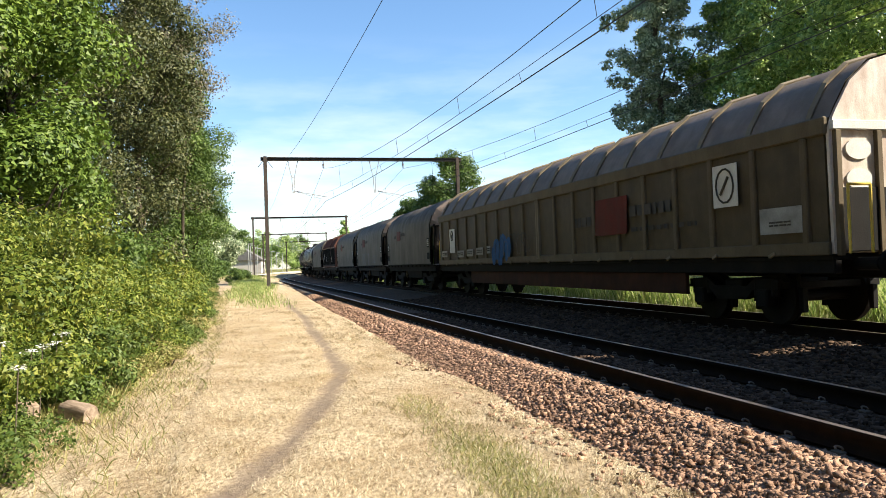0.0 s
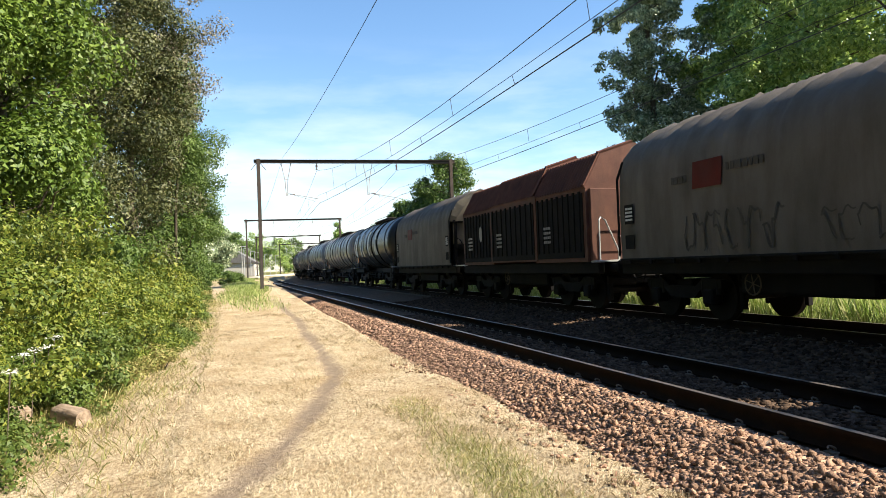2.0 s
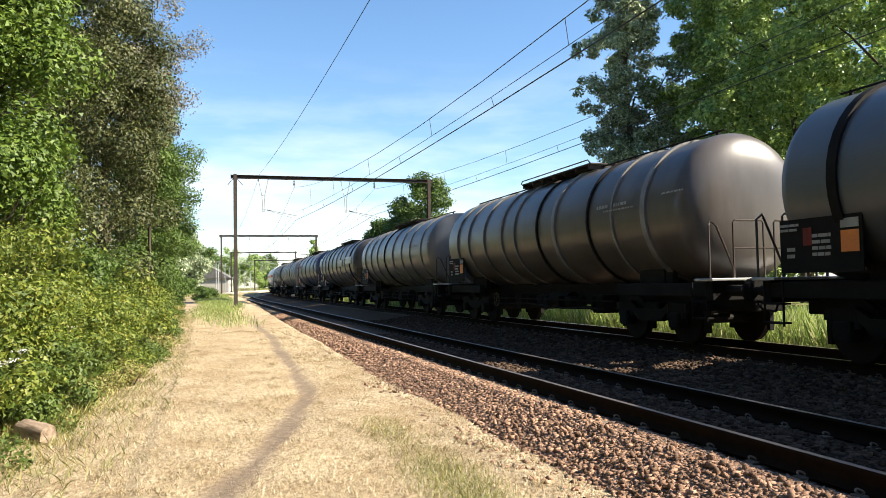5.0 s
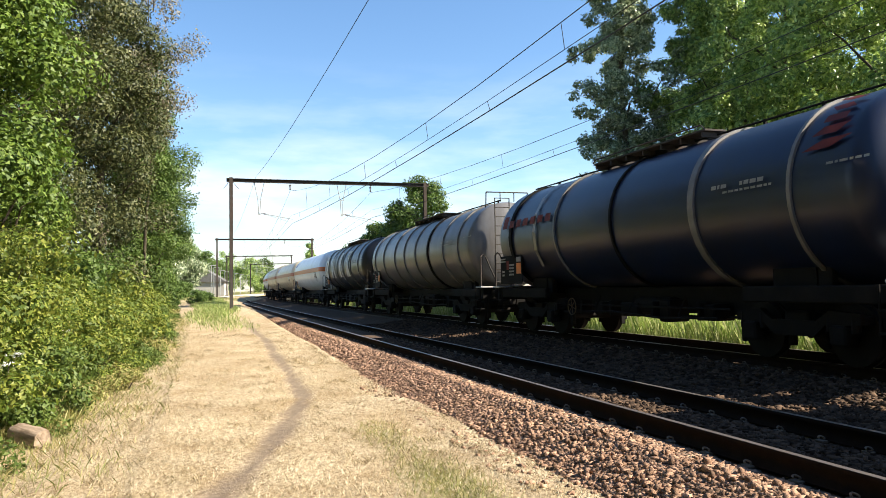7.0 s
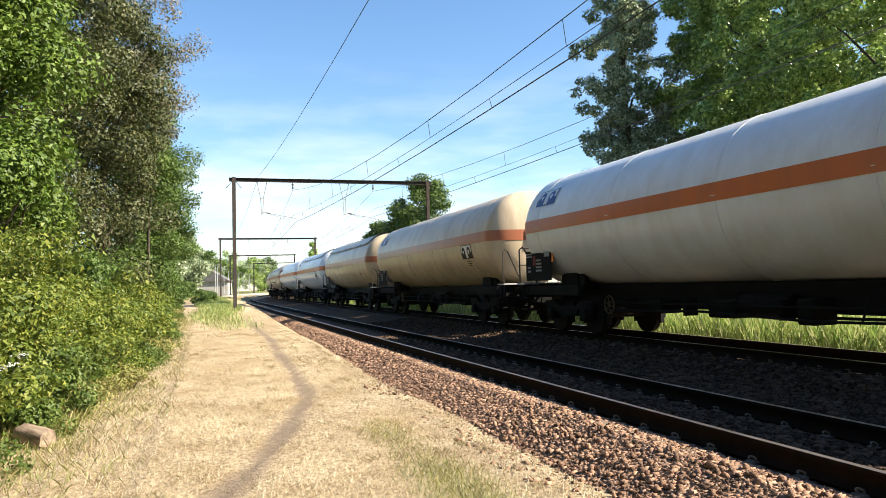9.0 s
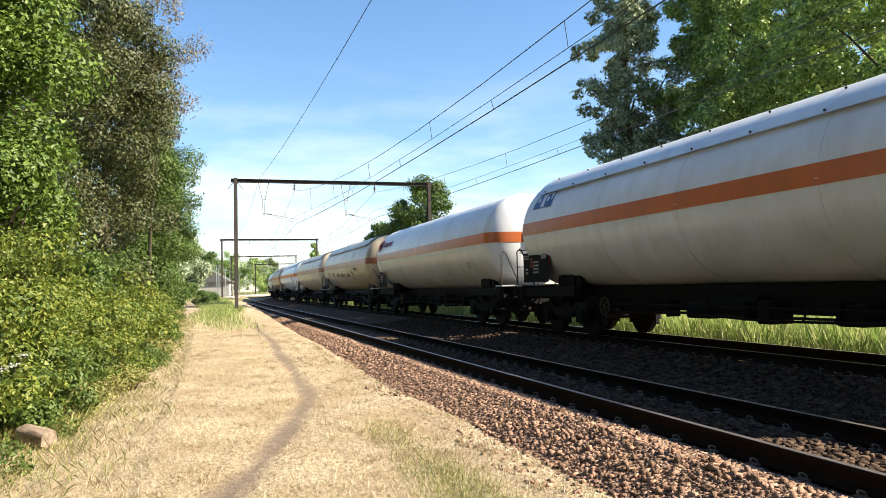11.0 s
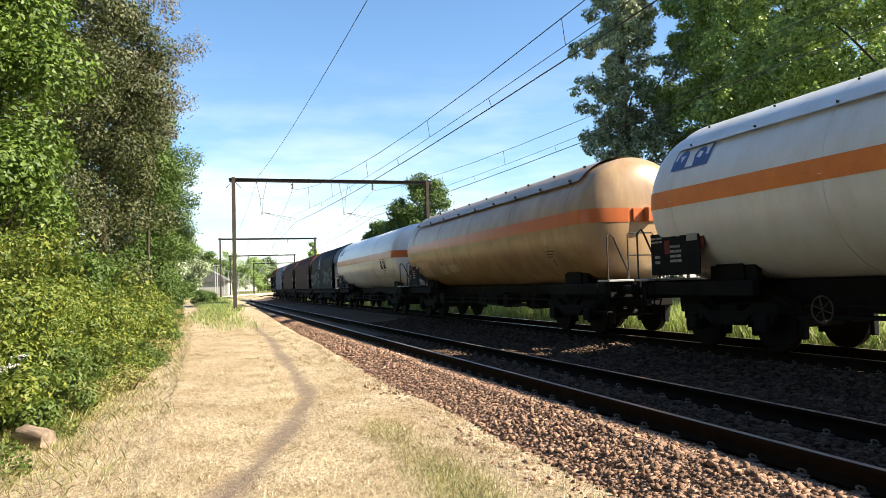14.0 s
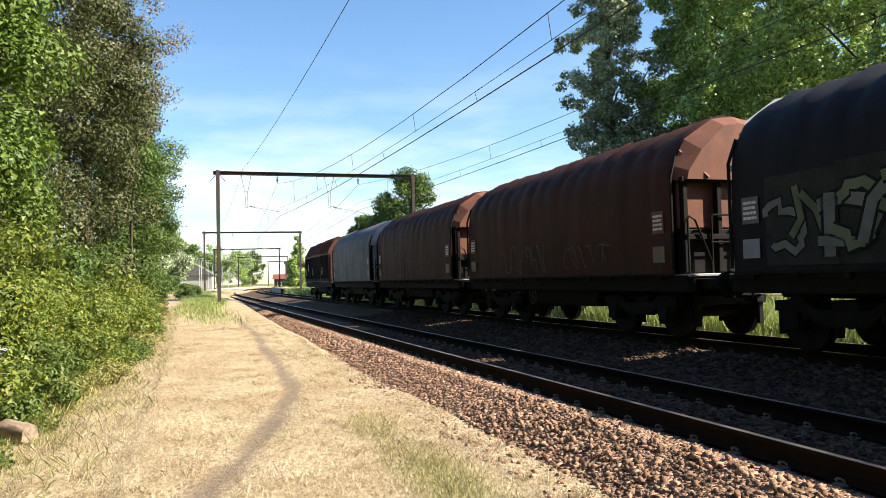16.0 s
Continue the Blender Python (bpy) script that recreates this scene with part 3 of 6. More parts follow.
def skin(bm, pts, radii, n=6):
    """One unbroken tapered tube through points."""
    pts = [Vector(p) for p in pts]
    secs = []
    for i, p in enumerate(pts):
        d = (pts[min(i + 1, len(pts) - 1)] - pts[max(i - 1, 0)]).normalized()
        u = d.cross(Vector((0.31, 0.62, 0.72))).normalized()
        w = d.cross(u)
        secs.append([p + (u * math.cos(a) + w * math.sin(a)) * radii[i] for a in [6.2832 * j / n for j in range(n)]])
    return loft(bm, secs, close=True)


def limb(bm, a, b, r0, r1, g, bend=0.12, n=6, seg=4):
    a, b = Vector(a), Vector(b)
    pts = [a.lerp(b, i / seg) + (Vector(g.normal(size=3) * bend * (b - a).length / seg) if 0 < i < seg else Vector()) for i in range(seg + 1)]
    return skin(bm, pts, [r0 + (r1 - r0) * i / seg for i in range(seg + 1)], n)


def build_tree(name, place, h, width, base, n, size, leaf, bark, seed, label, clump=0.9, count=60, shape="round", group="", trunk=0.2, squash=1.0):
    """A tapered trunk, limbs, and a crown of many leaf clumps inside a loose envelope."""
    n = int(n * 0.85)
    g = np.random.default_rng(seed)
    t = tagged(new(name), label, "tree", group)
    t.location = place
    clumps = []
    while len(clumps) < count:
        u = g.random()
        z = base + (h - base) * u
        if shape == "round":
            e = math.sqrt(max(0.0, 1 - (2 * u - 0.9) ** 2)) if u > 0.0 else 0.4
            e = max(e, 0.35)
        elif shape == "poplar":
            e = 0.45 + 0.55 * math.sin(math.pi * min(1, u * 0.85 + 0.12))
            e *= (1.0 if u < 0.45 else 1.0 - 0.55 * (u - 0.45) / 0.55) * (0.9 + 0.2 * math.sin(u * 23 + seed))
        else:                                   # cone
            e = 1.02 - u
        a, q = g.uniform(0, 6.283), math.sqrt(g.random())
        rr = width * e * q
        clumps.append((rr * math.cos(a), rr * math.sin(a) * squash, z, clump * g.uniform(0.55, 1.3) * (0.6 + 0.4 * e)))
    bm = bmesh.new()
    limb(bm, (0, 0, -0.3), (0, 0, h * 0.9), trunk, trunk * 0.2, g, 0.05, 9, 7)
    part("trunk", bm, bark, t)
    for c in clumps[:: max(1, count // 22)]:
        bm = bmesh.new()
        zb = max(base * 0.7, c[2] - math.hypot(c[0], c[1]) * g.uniform(0.5, 1.1) - 0.3)
        limb(bm, (0, 0, min(zb, h * 0.85)), c[:3], trunk * 0.3, 0.012, g, 0.2, 5, 4)
        part("limb", bm, bark, t)
    C, N = clump_leaves(clumps, n, g, 0.35)
    part("crown", leaf_mesh("crown", C, N, size * 1.15, leaf, rng_=g, three=True), None, t)
    return t


def build_bush(place, r, h, n, size, leaf, seed, label, name="bush", group="bushes along the path", count=22):
    g = np.random.default_rng(seed)
    t = tagged(new(name), label, "bush", group)
    t.location = place
    clumps = [(g.normal() * r * 0.45, g.normal() * r * 0.45, h * g.random() ** 0.8 * 0.9, r * g.uniform(0.22, 0.42)) for _ in range(count)]
    for c in clumps[:5]:
        part("stem", limb(bmesh.new(), (c[0] * 0.2, c[1] * 0.2, -0.1), c[:3], 0.018, 0.005, g, 0.15, 5, 3), M_bark, t)
    C, N = clump_leaves(clumps, int(n * 1.2), g, 0.6)
    C[:, 2] = np.abs(C[:, 2]) + 0.01
    part("leaves", leaf_mesh("leaves", C, N, size * 0.84, leaf, rng_=g, three=True), None, t)
    return t


def gz(s, off):
    return float(ground_z(np.array([s]), np.array([off]))[0])


def at_line(s, off):
    p = on_line(s, off)
    p.z = gz(s, off) - 0.02
    return p


# bushes on the left of the path
g0 = np.random.default_rng(11)
s, i = 7.6, 0
while s < 50:
    near = s < 21
    for row, (o, r, h, leaf, n, size) in enumerate([(-7.05, 0.5, 0.35, L_verge if int(s * 7) % 3 == 0 else L_nettle, 1900, 0.055), (-7.8, 0.8, 0.95, L_nettle if int(s * 5) % 2 else L_shrub, 5600, 0.075), (-8.6, 1.15, 1.75, L_shrub, 9500, 0.078), (-9.9, 1.5, 2.7, L_shrub if s < 26 else L_hazel, 8500, 0.1)]):
        o2 = o + float(np.interp(s, [8, 12, 16, 21, 28, 48], [0.0, 0.15, 0.4, 0.75, 0.85, 0.3])) + g0.normal() * 0.12
        lab = ("small tuft of weeds at the path's edge", "low green weeds at the path's edge", "yellow-green leafy shrub beside the path", "tall leafy shrub under the trees")[row]
        o2 -= (0.3, 0.25, 0.05, 0.0)[row] * float(np.interp(s, [11, 16], [1, 0]))
        spot = at_line(s + g0.normal() * 0.3, o2)
        if row < 2 and math.hypot(spot.x + 4.9, spot.y - 8.8) < (0.75, 1.0)[row]:       # bare spot where the log lies
            spot.x -= 0.75
        build_bush(spot, r * g0.uniform(0.85, 1.15), h * g0.uniform(0.8, 1.2), int(n * (1 if near else 0.45)), size * (1 if near else 1.5), leaf, 100 + i, lab)
        i += 1
    s += 1.25 if near else 1.8

# tall trees behind the bushes
BIG = "trees on the bank"
build_tree("broadleaf_tree", at_line(23.5, -10.6), 10.5, 2.7, 1.8, 60000, 0.12, L_oak, M_bark, 21, "broad tree with bright green leaves behind the shrubs", 0.95, 90, group=BIG)
build_tree("broadleaf_tree", at_line(30, -10.6), 19, 3.0, 1.0, 66000, 0.11, L_dark, M_bark, 22, "tall tree with olive-green leaves", 0.95, 120, group=BIG)
build_tree("broadleaf_tree", at_line(35.5, -8.9), 16.5, 2.7, 1.0, 80000, 0.11, L_dark, M_bark, 23, "tall slender tree with dusty olive leaves", 0.85, 130, group=BIG)
build_tree("birch_tree", at_line(40, -7.4), 18.6, 3.0, 9.0, 15000, 0.1, L_twig, M_bark, 24, "airy tree with brownish drooping twigs", 0.7, 60, group=BIG, trunk=0.09)
build_tree("broadleaf_tree", at_line(42, -7.9), 13.4, 2.5, 0.4, 80000, 0.11, L_hazel, M_bark, 25, "dense green tree at the bend of the path", 0.8, 110, group=BIG, trunk=0.14)
build_tree("broadleaf_tree", at_line(47.5, -7.7), 10.2, 2.1, 0.3, 50000, 0.11, L_hazel, M_bark, 27, "dense green tree at the bend of the path", 0.75, 90, group=BIG, trunk=0.12)
build_tree("broadleaf_tree", at_line(21, -14), 19, 4.0, 3.0, 50000, 0.15, L_dark, M_bark, 26, "tall tree with olive-green leaves", 1.1, 100, group=BIG)
build_tree("broadleaf_tree", at_line(28, -14.5), 20, 4.0, 2.0, 40000, 0.15, L_deep, M_bark, 28, "tall tree with olive-green leaves", 1.1, 90, group=BIG)
build_tree("broadleaf_tree", at_line(38, -13), 15, 3.0, 1.0, 36000, 0.14, L_deep, M_bark, 29, "dense green tree at the bend of the path", 1.0, 80, group=BIG)

# wooded bank beside and behind the eye: unseen trees added to block skylight
for k in range(11):
    build_tree("broadleaf_tree", at_line(8 - 7.0 * k, -13.2 - 1.6 * (k % 2)), 18 + 2.5 * math.sin(k * 1.9), 4.6, 0.8, 9000, 0.5, L_dark, M_bark, 80 + k, "tall tree with olive-green leaves", 1.7, 60, group=BIG)
for k, (s, o) in enumerate([(-62, -6), (-66, -1), (-64, 12), (-52, 15)]):
    build_tree("broadleaf_tree", at_line(s, o), 15, 4.6, 0.8, 7000, 0.5, L_dark, M_bark, 95 + k, "tall tree with olive-green leaves", 1.7, 50, group=BIG)

# trees beyond the far track
POP = "trees beyond the track"
for k, (s, o, h, w, n, leaf, sh) in enumerate([(45.5, 22.6, 30, 4.2, 110000, L_poplar, "poplar"), (44, 28.3, 29, 4.4, 90000, L_deep, "poplar"), (39, 27.5, 24, 4.2, 60000, L_deep, "round"),
                                               (33, 25, 23, 4.6, 60000, L_deep, "round"), (47, 36, 29, 5.5, 50000, L_deep, "round"), (26, 24, 22, 4.8, 50000, L_deep, "round"), (36, 34, 27, 5.5, 50000, L_deep, "round"), (20, 23, 20, 4.5, 36000, L_deep, "round")]):
    build_tree("poplar_tree" if sh == "poplar" else "broadleaf_tree", at_line(s, o), h, w, 1.5, n if k else 80000, 0.2, leaf, M_bark, 40 + k,
               "tall poplar with silvery grey-green leaves" if k == 0 else "tall dark green tree beyond the railway", 0.72, 340, sh, POP, 0.28)
build_tree("broadleaf_tree", at_line(77, 17.3), 12.6, 4.2, 1.0, 40000, 0.24, L_hazel, M_bark, 50, "round green tree beyond the railway", 1.25, 90, group=POP)
build_tree("broadleaf_tree", at_line(88, 15.4), 8.8, 3.8, 0.5, 26000, 0.26, L_hazel, M_bark, 51, "round green tree beyond the railway", 1.2, 60, group=POP)
build_tree("broadleaf_tree", at_line(99, 13.6), 6.6, 3.4, 0.5, 16000, 0.26, L_hazel, M_bark, 53, "round green tree beyond the railway", 1.1, 50, group=POP)
build_tree("conifer_tree", at_line(140, 11.5), 10.0, 2.6, 1.0, 12000, 0.3, L_deep, M_bark, 52, "dark conifer near the station", 0.9, 60, "cone", POP)
build_tree("broadleaf_tree", at_line(83, 16.6), 10.6, 3.6, 0.5, 22000, 0.25, L_hazel, M_bark, 54, "round green tree beyond the railway", 1.2, 60, group=POP)

# far vegetation, hedge and station
for k, (s, o, h, w, n, sh, leaf) in enumerate([(108, -11, 10.5, 3.2, 7000, "round", L_poplar), (132, -10, 10, 3.2, 7000, "round", L_poplar), (160, -9.5, 9, 3.2, 5000, "round", L_hazel),
                                               (175, -16, 12, 4, 5000, "round", L_deep), (215, -9, 10, 4, 4500, "round", L_deep), (240, 6, 8, 5, 4500, "round", L_deep), (262, 14, 9, 5, 4500, "round", L_deep),
                                               (285, -2, 9, 6, 4500, "round", L_deep), (300, 20, 10, 6, 4500, "round", L_deep), (250, -14, 11, 5, 4500, "round", L_hazel), (230, -20, 12, 5, 4500, "round", L_deep), (200, -14, 8, 4, 4500, "round", L_hazel), (188, -22, 11, 5, 4500, "round", L_hazel)]):
    build_tree("distant_tree", at_line(s, o), h, w, 0.6, n * 2, 0.32, leaf, M_bark, 60 + k, "distant roadside tree with loose foliage", 1.25, 60, sh, "distant trees", 0.15)
build_tree("sparse_tree", at_line(66, -8.6), 9.4, 2.9, 6.0, 700, 0.16, L_hazel, M_birch, 75, "half-bare tree with thin pale branches", 0.5, 30, group=BIG, trunk=0.1)
s = 54.0
i = 0
while s < 125:
    build_bush(at_line(s, -8.7 + 0.3 * math.sin(s)), 1.3, 1.7 if s < 70 else 2.2, 2600, 0.19, L_hazel, 300 + i, "clipped green hedge bush along the path", "hedge_bush", "hedge along the path", 14)
    s += 2.6
    i += 1
for k, (s, o) in enumerate([(64, -4.9), (67, -5.2), (70, -4.8)]):
    build_bush(at_line(s, o), 0.9, 1.0, 3000, 0.13, L_hazel, 350 + k, "low green bush on the grass verge", "verge_bush", "bushes on the verge", 12)


# ---- overhead line ----
def build_portal(s):
    t = tagged(new("catenary_portal"), "dark weathered steel portal over both tracks", "catenary portal", "portals along the line")
    m = pose(*on_line(s, 0, 0), 0, 0, turn_at(s))
    t.matrix_basis = m                              # local x along the line, y to the path's side
    yl, yr, zb = 3.31, -8.19, 7.64
    for y in (yl, yr):
        bm = bmesh.new()
        z0 = (gz(s, -y) - 0.1)
        for dx in (-0.09, 0.09):                      # two flanges and a web
            box(bm, (dx, y, (z0 + zb + 0.15) / 2), (0.018, 0.2, zb + 0.15 - z0), 0.004)
        box(bm, (0, y, (z0 + zb + 0.15) / 2), (0.17, 0.016, zb + 0.15 - z0))
        box(bm, (0, y, z0 + 0.08), (0.5, 0.5, 0.22), 0.02)
        part("mast", bm, M_steel, t)
    bm = bmesh.new()
    for dz in (-0.09, 0.09):
        box(bm, (0, (yl + yr) / 2, zb + dz), (0.2, yl - yr + 0.5, 0.022), 0.004)
    box(bm, (0, (yl + yr) / 2, zb), (0.018, yl - yr + 0.5, 0.17))
    part("crossbeam", bm, M_steel, t)
    bm = bmesh.new()
    for y in (yl, yr):
        for d in (-1, 1):
            box(bm, (0, y + d * 0.22, zb - 0.25), (0.03, 0.03, 0.6), 0, Matrix.Rotation(d * 0.7, 4, "X"))
    part("corner_brace", bm, M_steel, t)
    for mid in (0.0, -SPACING):
        hy = mid + 1.75                              # drop tube stands beside the wire
        bm = bmesh.new()
        pipe(bm, [(0, hy + 0.28, zb - 0.1), (0, hy + 0.08, zb - 1.05), (0, hy + 0.03, zb - 1.95)], 0.022)
        pipe(bm, [(0, hy - 0.28, zb - 0.1), (0, hy - 0.08, zb - 1.05), (0, hy - 0.03, zb - 1.95)], 0.022)
        box(bm, (0, hy, zb - 1.05), (0.04, 0.24, 0.04))
        box(bm, (0, hy, zb - 1.95), (0.06, 0.14, 0.06))
        part("drop_bracket", bm, M_galv, t)
        bm = bmesh.new()
        pipe(bm, [(0, hy, zb - 1.85), (0, mid - 0.15, zb - 2.2)], 0.02)
        pipe(bm, [(0, hy - 0.45, zb - 1.97), (0, mid + 0.1, zb - 2.33)], 0.014)
        part("registration_arm", bm, M_galv, t)
        bm = bmesh.new()
        for j in range(4):
            tube(bm, (0, hy - 0.2 - j * 0.07, zb - 1.89 - j * 0.012), (0, hy - 0.23 - j * 0.07, zb - 1.895 - j * 0.012), 0.05, 10)
        part("arm_insulator", bm, M_insul, t)
        bm = bmesh.new()
        tube(bm, (0, mid, zb - 0.1), (0, mid, zb - 0.5), 0.02)
        for j in range(4):
            tube(bm, (0, mid, zb - 0.2 - j * 0.08), (0, mid, zb - 0.23 - j * 0.08), 0.07, 10)
        part("suspension_insulator", bm, M_insul, t)
    return t


PORTALS = [-74.0, -16.0, 45.27, 96.0, 142.0, 185.0, 228.0, 270.0]
for s in PORTALS:
    build_portal(s)


def build_wires():
    def run(name, a, b, off, top, low, r, t, n=14):
        pts = [on_line(a + (b - a) * k / n, off, low + (top - low) * (2 * k / n - 1) ** 2) for k in range(n + 1)]
        part(name, skin(bmesh.new(), pts, [r] * (n + 1), 5), M_wire, t)

    for mid, c_top, c_low, m_low, lab in ((0.0, 5.2, 4.6, 5.15, "overhead contact wire with droppers above the near track"), (SPACING, 5.6, 5.1, 5.65, "overhead contact wire with droppers above the far track")):
        t = tagged(new("overhead_line"), lab, "overhead line", "overhead lines")
        for a, b in zip(PORTALS, PORTALS[1:]):
            run("contact_wire", a, b, mid + 0.1, c_top, c_low, 0.011, t)
            run("auxiliary_wire", a, b, mid + 0.05, c_top + 0.45, c_low + 0.17, 0.006, t)
            run("messenger_wire", a, b, mid, 7.1, m_low, 0.008, t)
            for k in range(1, 9):
                q = k / 9
                u = (2 * q - 1) ** 2
                aux = on_line(a + (b - a) * q, mid + 0.05, c_low + 0.17 + (c_top + 0.28 - c_low) * u)
                part("dropper", tube(bmesh.new(), on_line(a + (b - a) * q, mid, m_low + (7.1 - m_low) * u), aux, 0.006, 4), M_wire, t)
                part("wire_clip", tube(bmesh.new(), on_line(a + (b - a) * (q + 0.05), mid + 0.05, c_low + 0.17 + (c_top + 0.28 - c_low) * (2 * q - 0.9) ** 2), on_line(a + (b - a) * (q + 0.05), mid + 0.1, c_low + (c_top - c_low) * (2 * q - 0.9) ** 2), 0.006, 4), M_wire, t)
    t = tagged(new("feeder_line"), "thin feeder wire strung along the tops of the masts", "overhead line")
    for a, b in zip(PORTALS, PORTALS[1:]):
        run("feeder_wire", a, b, -1.95, 7.85, 6.85, 0.008, t)


build_wires()


# ---- station in the distance ----
def build_house(name, place, turn, size, wall_h, roof_h, wall_m, roof_m, label, cols, flat=False):
    t = tagged(new(name), label, "house")
    t.matrix_basis = pose(*place, 0, 0, turn)
    w, d = size
    part("wall", box(bmesh.new(), (0, 0, wall_h / 2), (w, d, wall_h), 0.02), wall_m, t)
    bm = bmesh.new()
    if flat:
        box(bm, (0, 0, wall_h + roof_h / 2), (w + 0.6, d + 0.6, roof_h), 0.05)
    else:
        loft(bm, [[(-w / 2 - 0.4, -d / 2 - 0.4, wall_h), (-w / 2 - 0.4, 0, wall_h + roof_h), (-w / 2 - 0.4, d / 2 + 0.4, wall_h)],
                  [(w / 2 + 0.4, -d / 2 - 0.4, wall_h), (w / 2 + 0.4, 0, wall_h + roof_h), (w / 2 + 0.4, d / 2 + 0.4, wall_h)]], close=True)
    part("roof", bm, roof_m, t)
    for k in range(cols):
        for side in (-1, 1):
            x = (k + 0.5) / cols * w - w / 2
            win = part("window", box(bmesh.new(), (x, side * (d / 2 + 0.03), wall_h * 0.55), (w / cols * 0.45, 0.08, wall_h * 0.35), 0.01), M_white, t)
            part("pane", box(bmesh.new(), (x, side * (d / 2 + 0.075), wall_h * 0.55), (w / cols * 0.36, 0.02, wall_h * 0.29)), M_glass, win)
    return t


build_house("house", at_line(150, -7.6), turn_at(150), (8, 7), 2.6, 2.4, M_render, M_slate, "low pale house with a grey pitched roof", 4)
build_house("station_building", at_line(196, 10.5), turn_at(196), (16, 6), 6.0, 0.6, M_brick, M_slate, "red brick station building with a flat grey roof", 6, True)
sh = build_house("platform_shelter", at_line(176, 8.3), turn_at(176) + 90, (4.5, 5), 2.4, 1.1, M_brick, M_brick, "open brick shelter with a red pitched roof", 2)
for o0, o1, lab in ((-4.6, -2.0, "pale paved station platform"), (SPACING + 2.0, SPACING + 4.6, "pale paved station platform")):
    pl = sweep("platform", [(o0, -0.4), (o0, 0.5), (o1, 0.5), (o1, -0.4)], np.arange(108, 262, 4.0), M_paving)
    tagged(pl, lab, "platform", kind="structure")
for k in range(9):
    s = 112 + k * 9
    t = tagged(new("platform_lamp"), "thin grey platform lamp post", "lamp post", "platform lamps")
    t.matrix_basis = pose(*on_line(s, -4.2, 0.5), 0, 0, turn_at(s))
    part("pole", tube(bmesh.new(), (0, 0, 0), (0, 0, 4.5), 0.06, 8), M_galv, t)
    part("lamp_head", box(bmesh.new(), (0, -0.35, 4.5), (0.2, 0.8, 0.1), 0.02), M_galv, t)
for k, s in enumerate((64, 66.5)):
    t = tagged(new("wooden_post"), "short wooden post beside the path", "post", "posts by the path")
    t.location = at_line(s, -7.3)
    part("shaft", tube(bmesh.new(), (0, 0, -0.1), (0, 0, 1.1), 0.07, 8), M_post, t)
    part("cap", tube(bmesh.new(), (0, 0, 1.1), (0, 0, 1.13), 0.085, 8), M_white, t)


# logs at the edge of the path
def build_log(place, length, r, turn, seed, label):
    g = np.random.default_rng(seed)
    t = tagged(new("cut_log"), label, "log", "logs by the path")
    t.matrix_basis = pose(*place, 0, 4, turn)
    bm = bmesh.new()
    rings = []
    lump = g.uniform(0.86, 1.16, 14)
    for k in range(7):
        x = -length / 2 + length * k / 6
        rr = r * (0.93 if k in (0, 6) else 1.0) * g.uniform(0.96, 1.05)
        rings.append([(x, rr * lump[j] * math.cos(j / 14 * 6.283), rr * lump[j] * math.sin(j / 14 * 6.283)) for j in range(14)])
    loft(bm, rings, close=True, caps=False)
    smooth(part("bark", bm, M_cutwood, t))
    for sx in (-1, 1):
        bm = bmesh.new()
        c = bm.verts.new((sx * length / 2 * 0.99, 0, 0))
        ring = [bm.verts.new(p) for p in rings[0 if sx < 0 else 6]]
        for a, b in zip(ring, ring[1:] + ring[:1]):
            bm.faces.new((c, a, b))
        part("sawn_end", bm, M_cutwood, t, "weathered sawn end")
    return t


build_log(Vector((-4.8, 8.72, -0.3)), 0.5, 0.12, -28, 3, "short weathered cut log lying at the path's edge")
build_log(Vector((-5.55, 8.75, -0.3)), 0.4, 0.13, 70, 4, "short weathered cut log lying at the path's edge")
build_log(Vector((-6.1, 10.4, -0.2)), 0.5, 0.14, 10, 6, "pale cut log among the weeds")


# ---- goods train ----
def shared(name, bm, material):
    me = bpy.data.meshes.new(name)
    bm.to_mesh(me)
    bm.free()
    me.materials.append(material)
    return me


def revolve(prof, a0, a1, n, axis_z=0.0, axis_y=0.0):
    """Rings about the x axis; angle 0 points to +y, 90 degrees up."""
    return [[(x, axis_y + r * math.cos(a0 + (a1 - a0) * j / n), axis_z + r * math.sin(a0 + (a1 - a0) * j / n)) for j in range(n + 1)] for x, r in prof]


bm = bmesh.new()
for sy in (-1, 1):
    for dz, rr, yy0, yy1 in ((0, 0.46, 0.685, 0.80), (0, 0.485, 0.655, 0.685)):
        tube(bm, (0, sy * yy0, 0.46), (0, sy * yy1, 0.46), rr, 28)
    tube(bm, (0, sy * 0.8, 0.46), (0, sy * 1.12, 0.46), 0.12, 12)
tube(bm, (0, -0.7, 0.46), (0, 0.7, 0.46), 0.085, 10)
ME_wheel = shared("wheelset", bm, M_wheel)
bm = bmesh.new()
for sy in (-1, 1):
    prof = [(-1.25, 0.62), (-1.25, 0.78), (-0.7, 0.82), (-0.45, 0.66), (0.45, 0.66), (0.7, 0.82), (1.25, 0.78), (1.25, 0.62), (0.62, 0.6), (0.4, 0.42), (-0.4, 0.42), (-0.62, 0.6)]
    loft(bm, [[(x, sy * 0.94, z) for x, z in prof], [(x, sy * 1.06, z) for x, z in prof]], close=True)
    for x in (-0.9, 0.9):
        box(bm, (x, sy * 1.0, 0.46), (0.3, 0.26, 0.3), 0.03)
        for d in (-0.22, 0.22):
            tube(bm, (x + d, sy * 1.0, 0.5), (x + d, sy * 1.0, 0.76), 0.07, 10)
    tube(bm, (-1.35, sy * 0.72, 0.5), (-1.35, sy * 0.72, 0.86), 0.03)
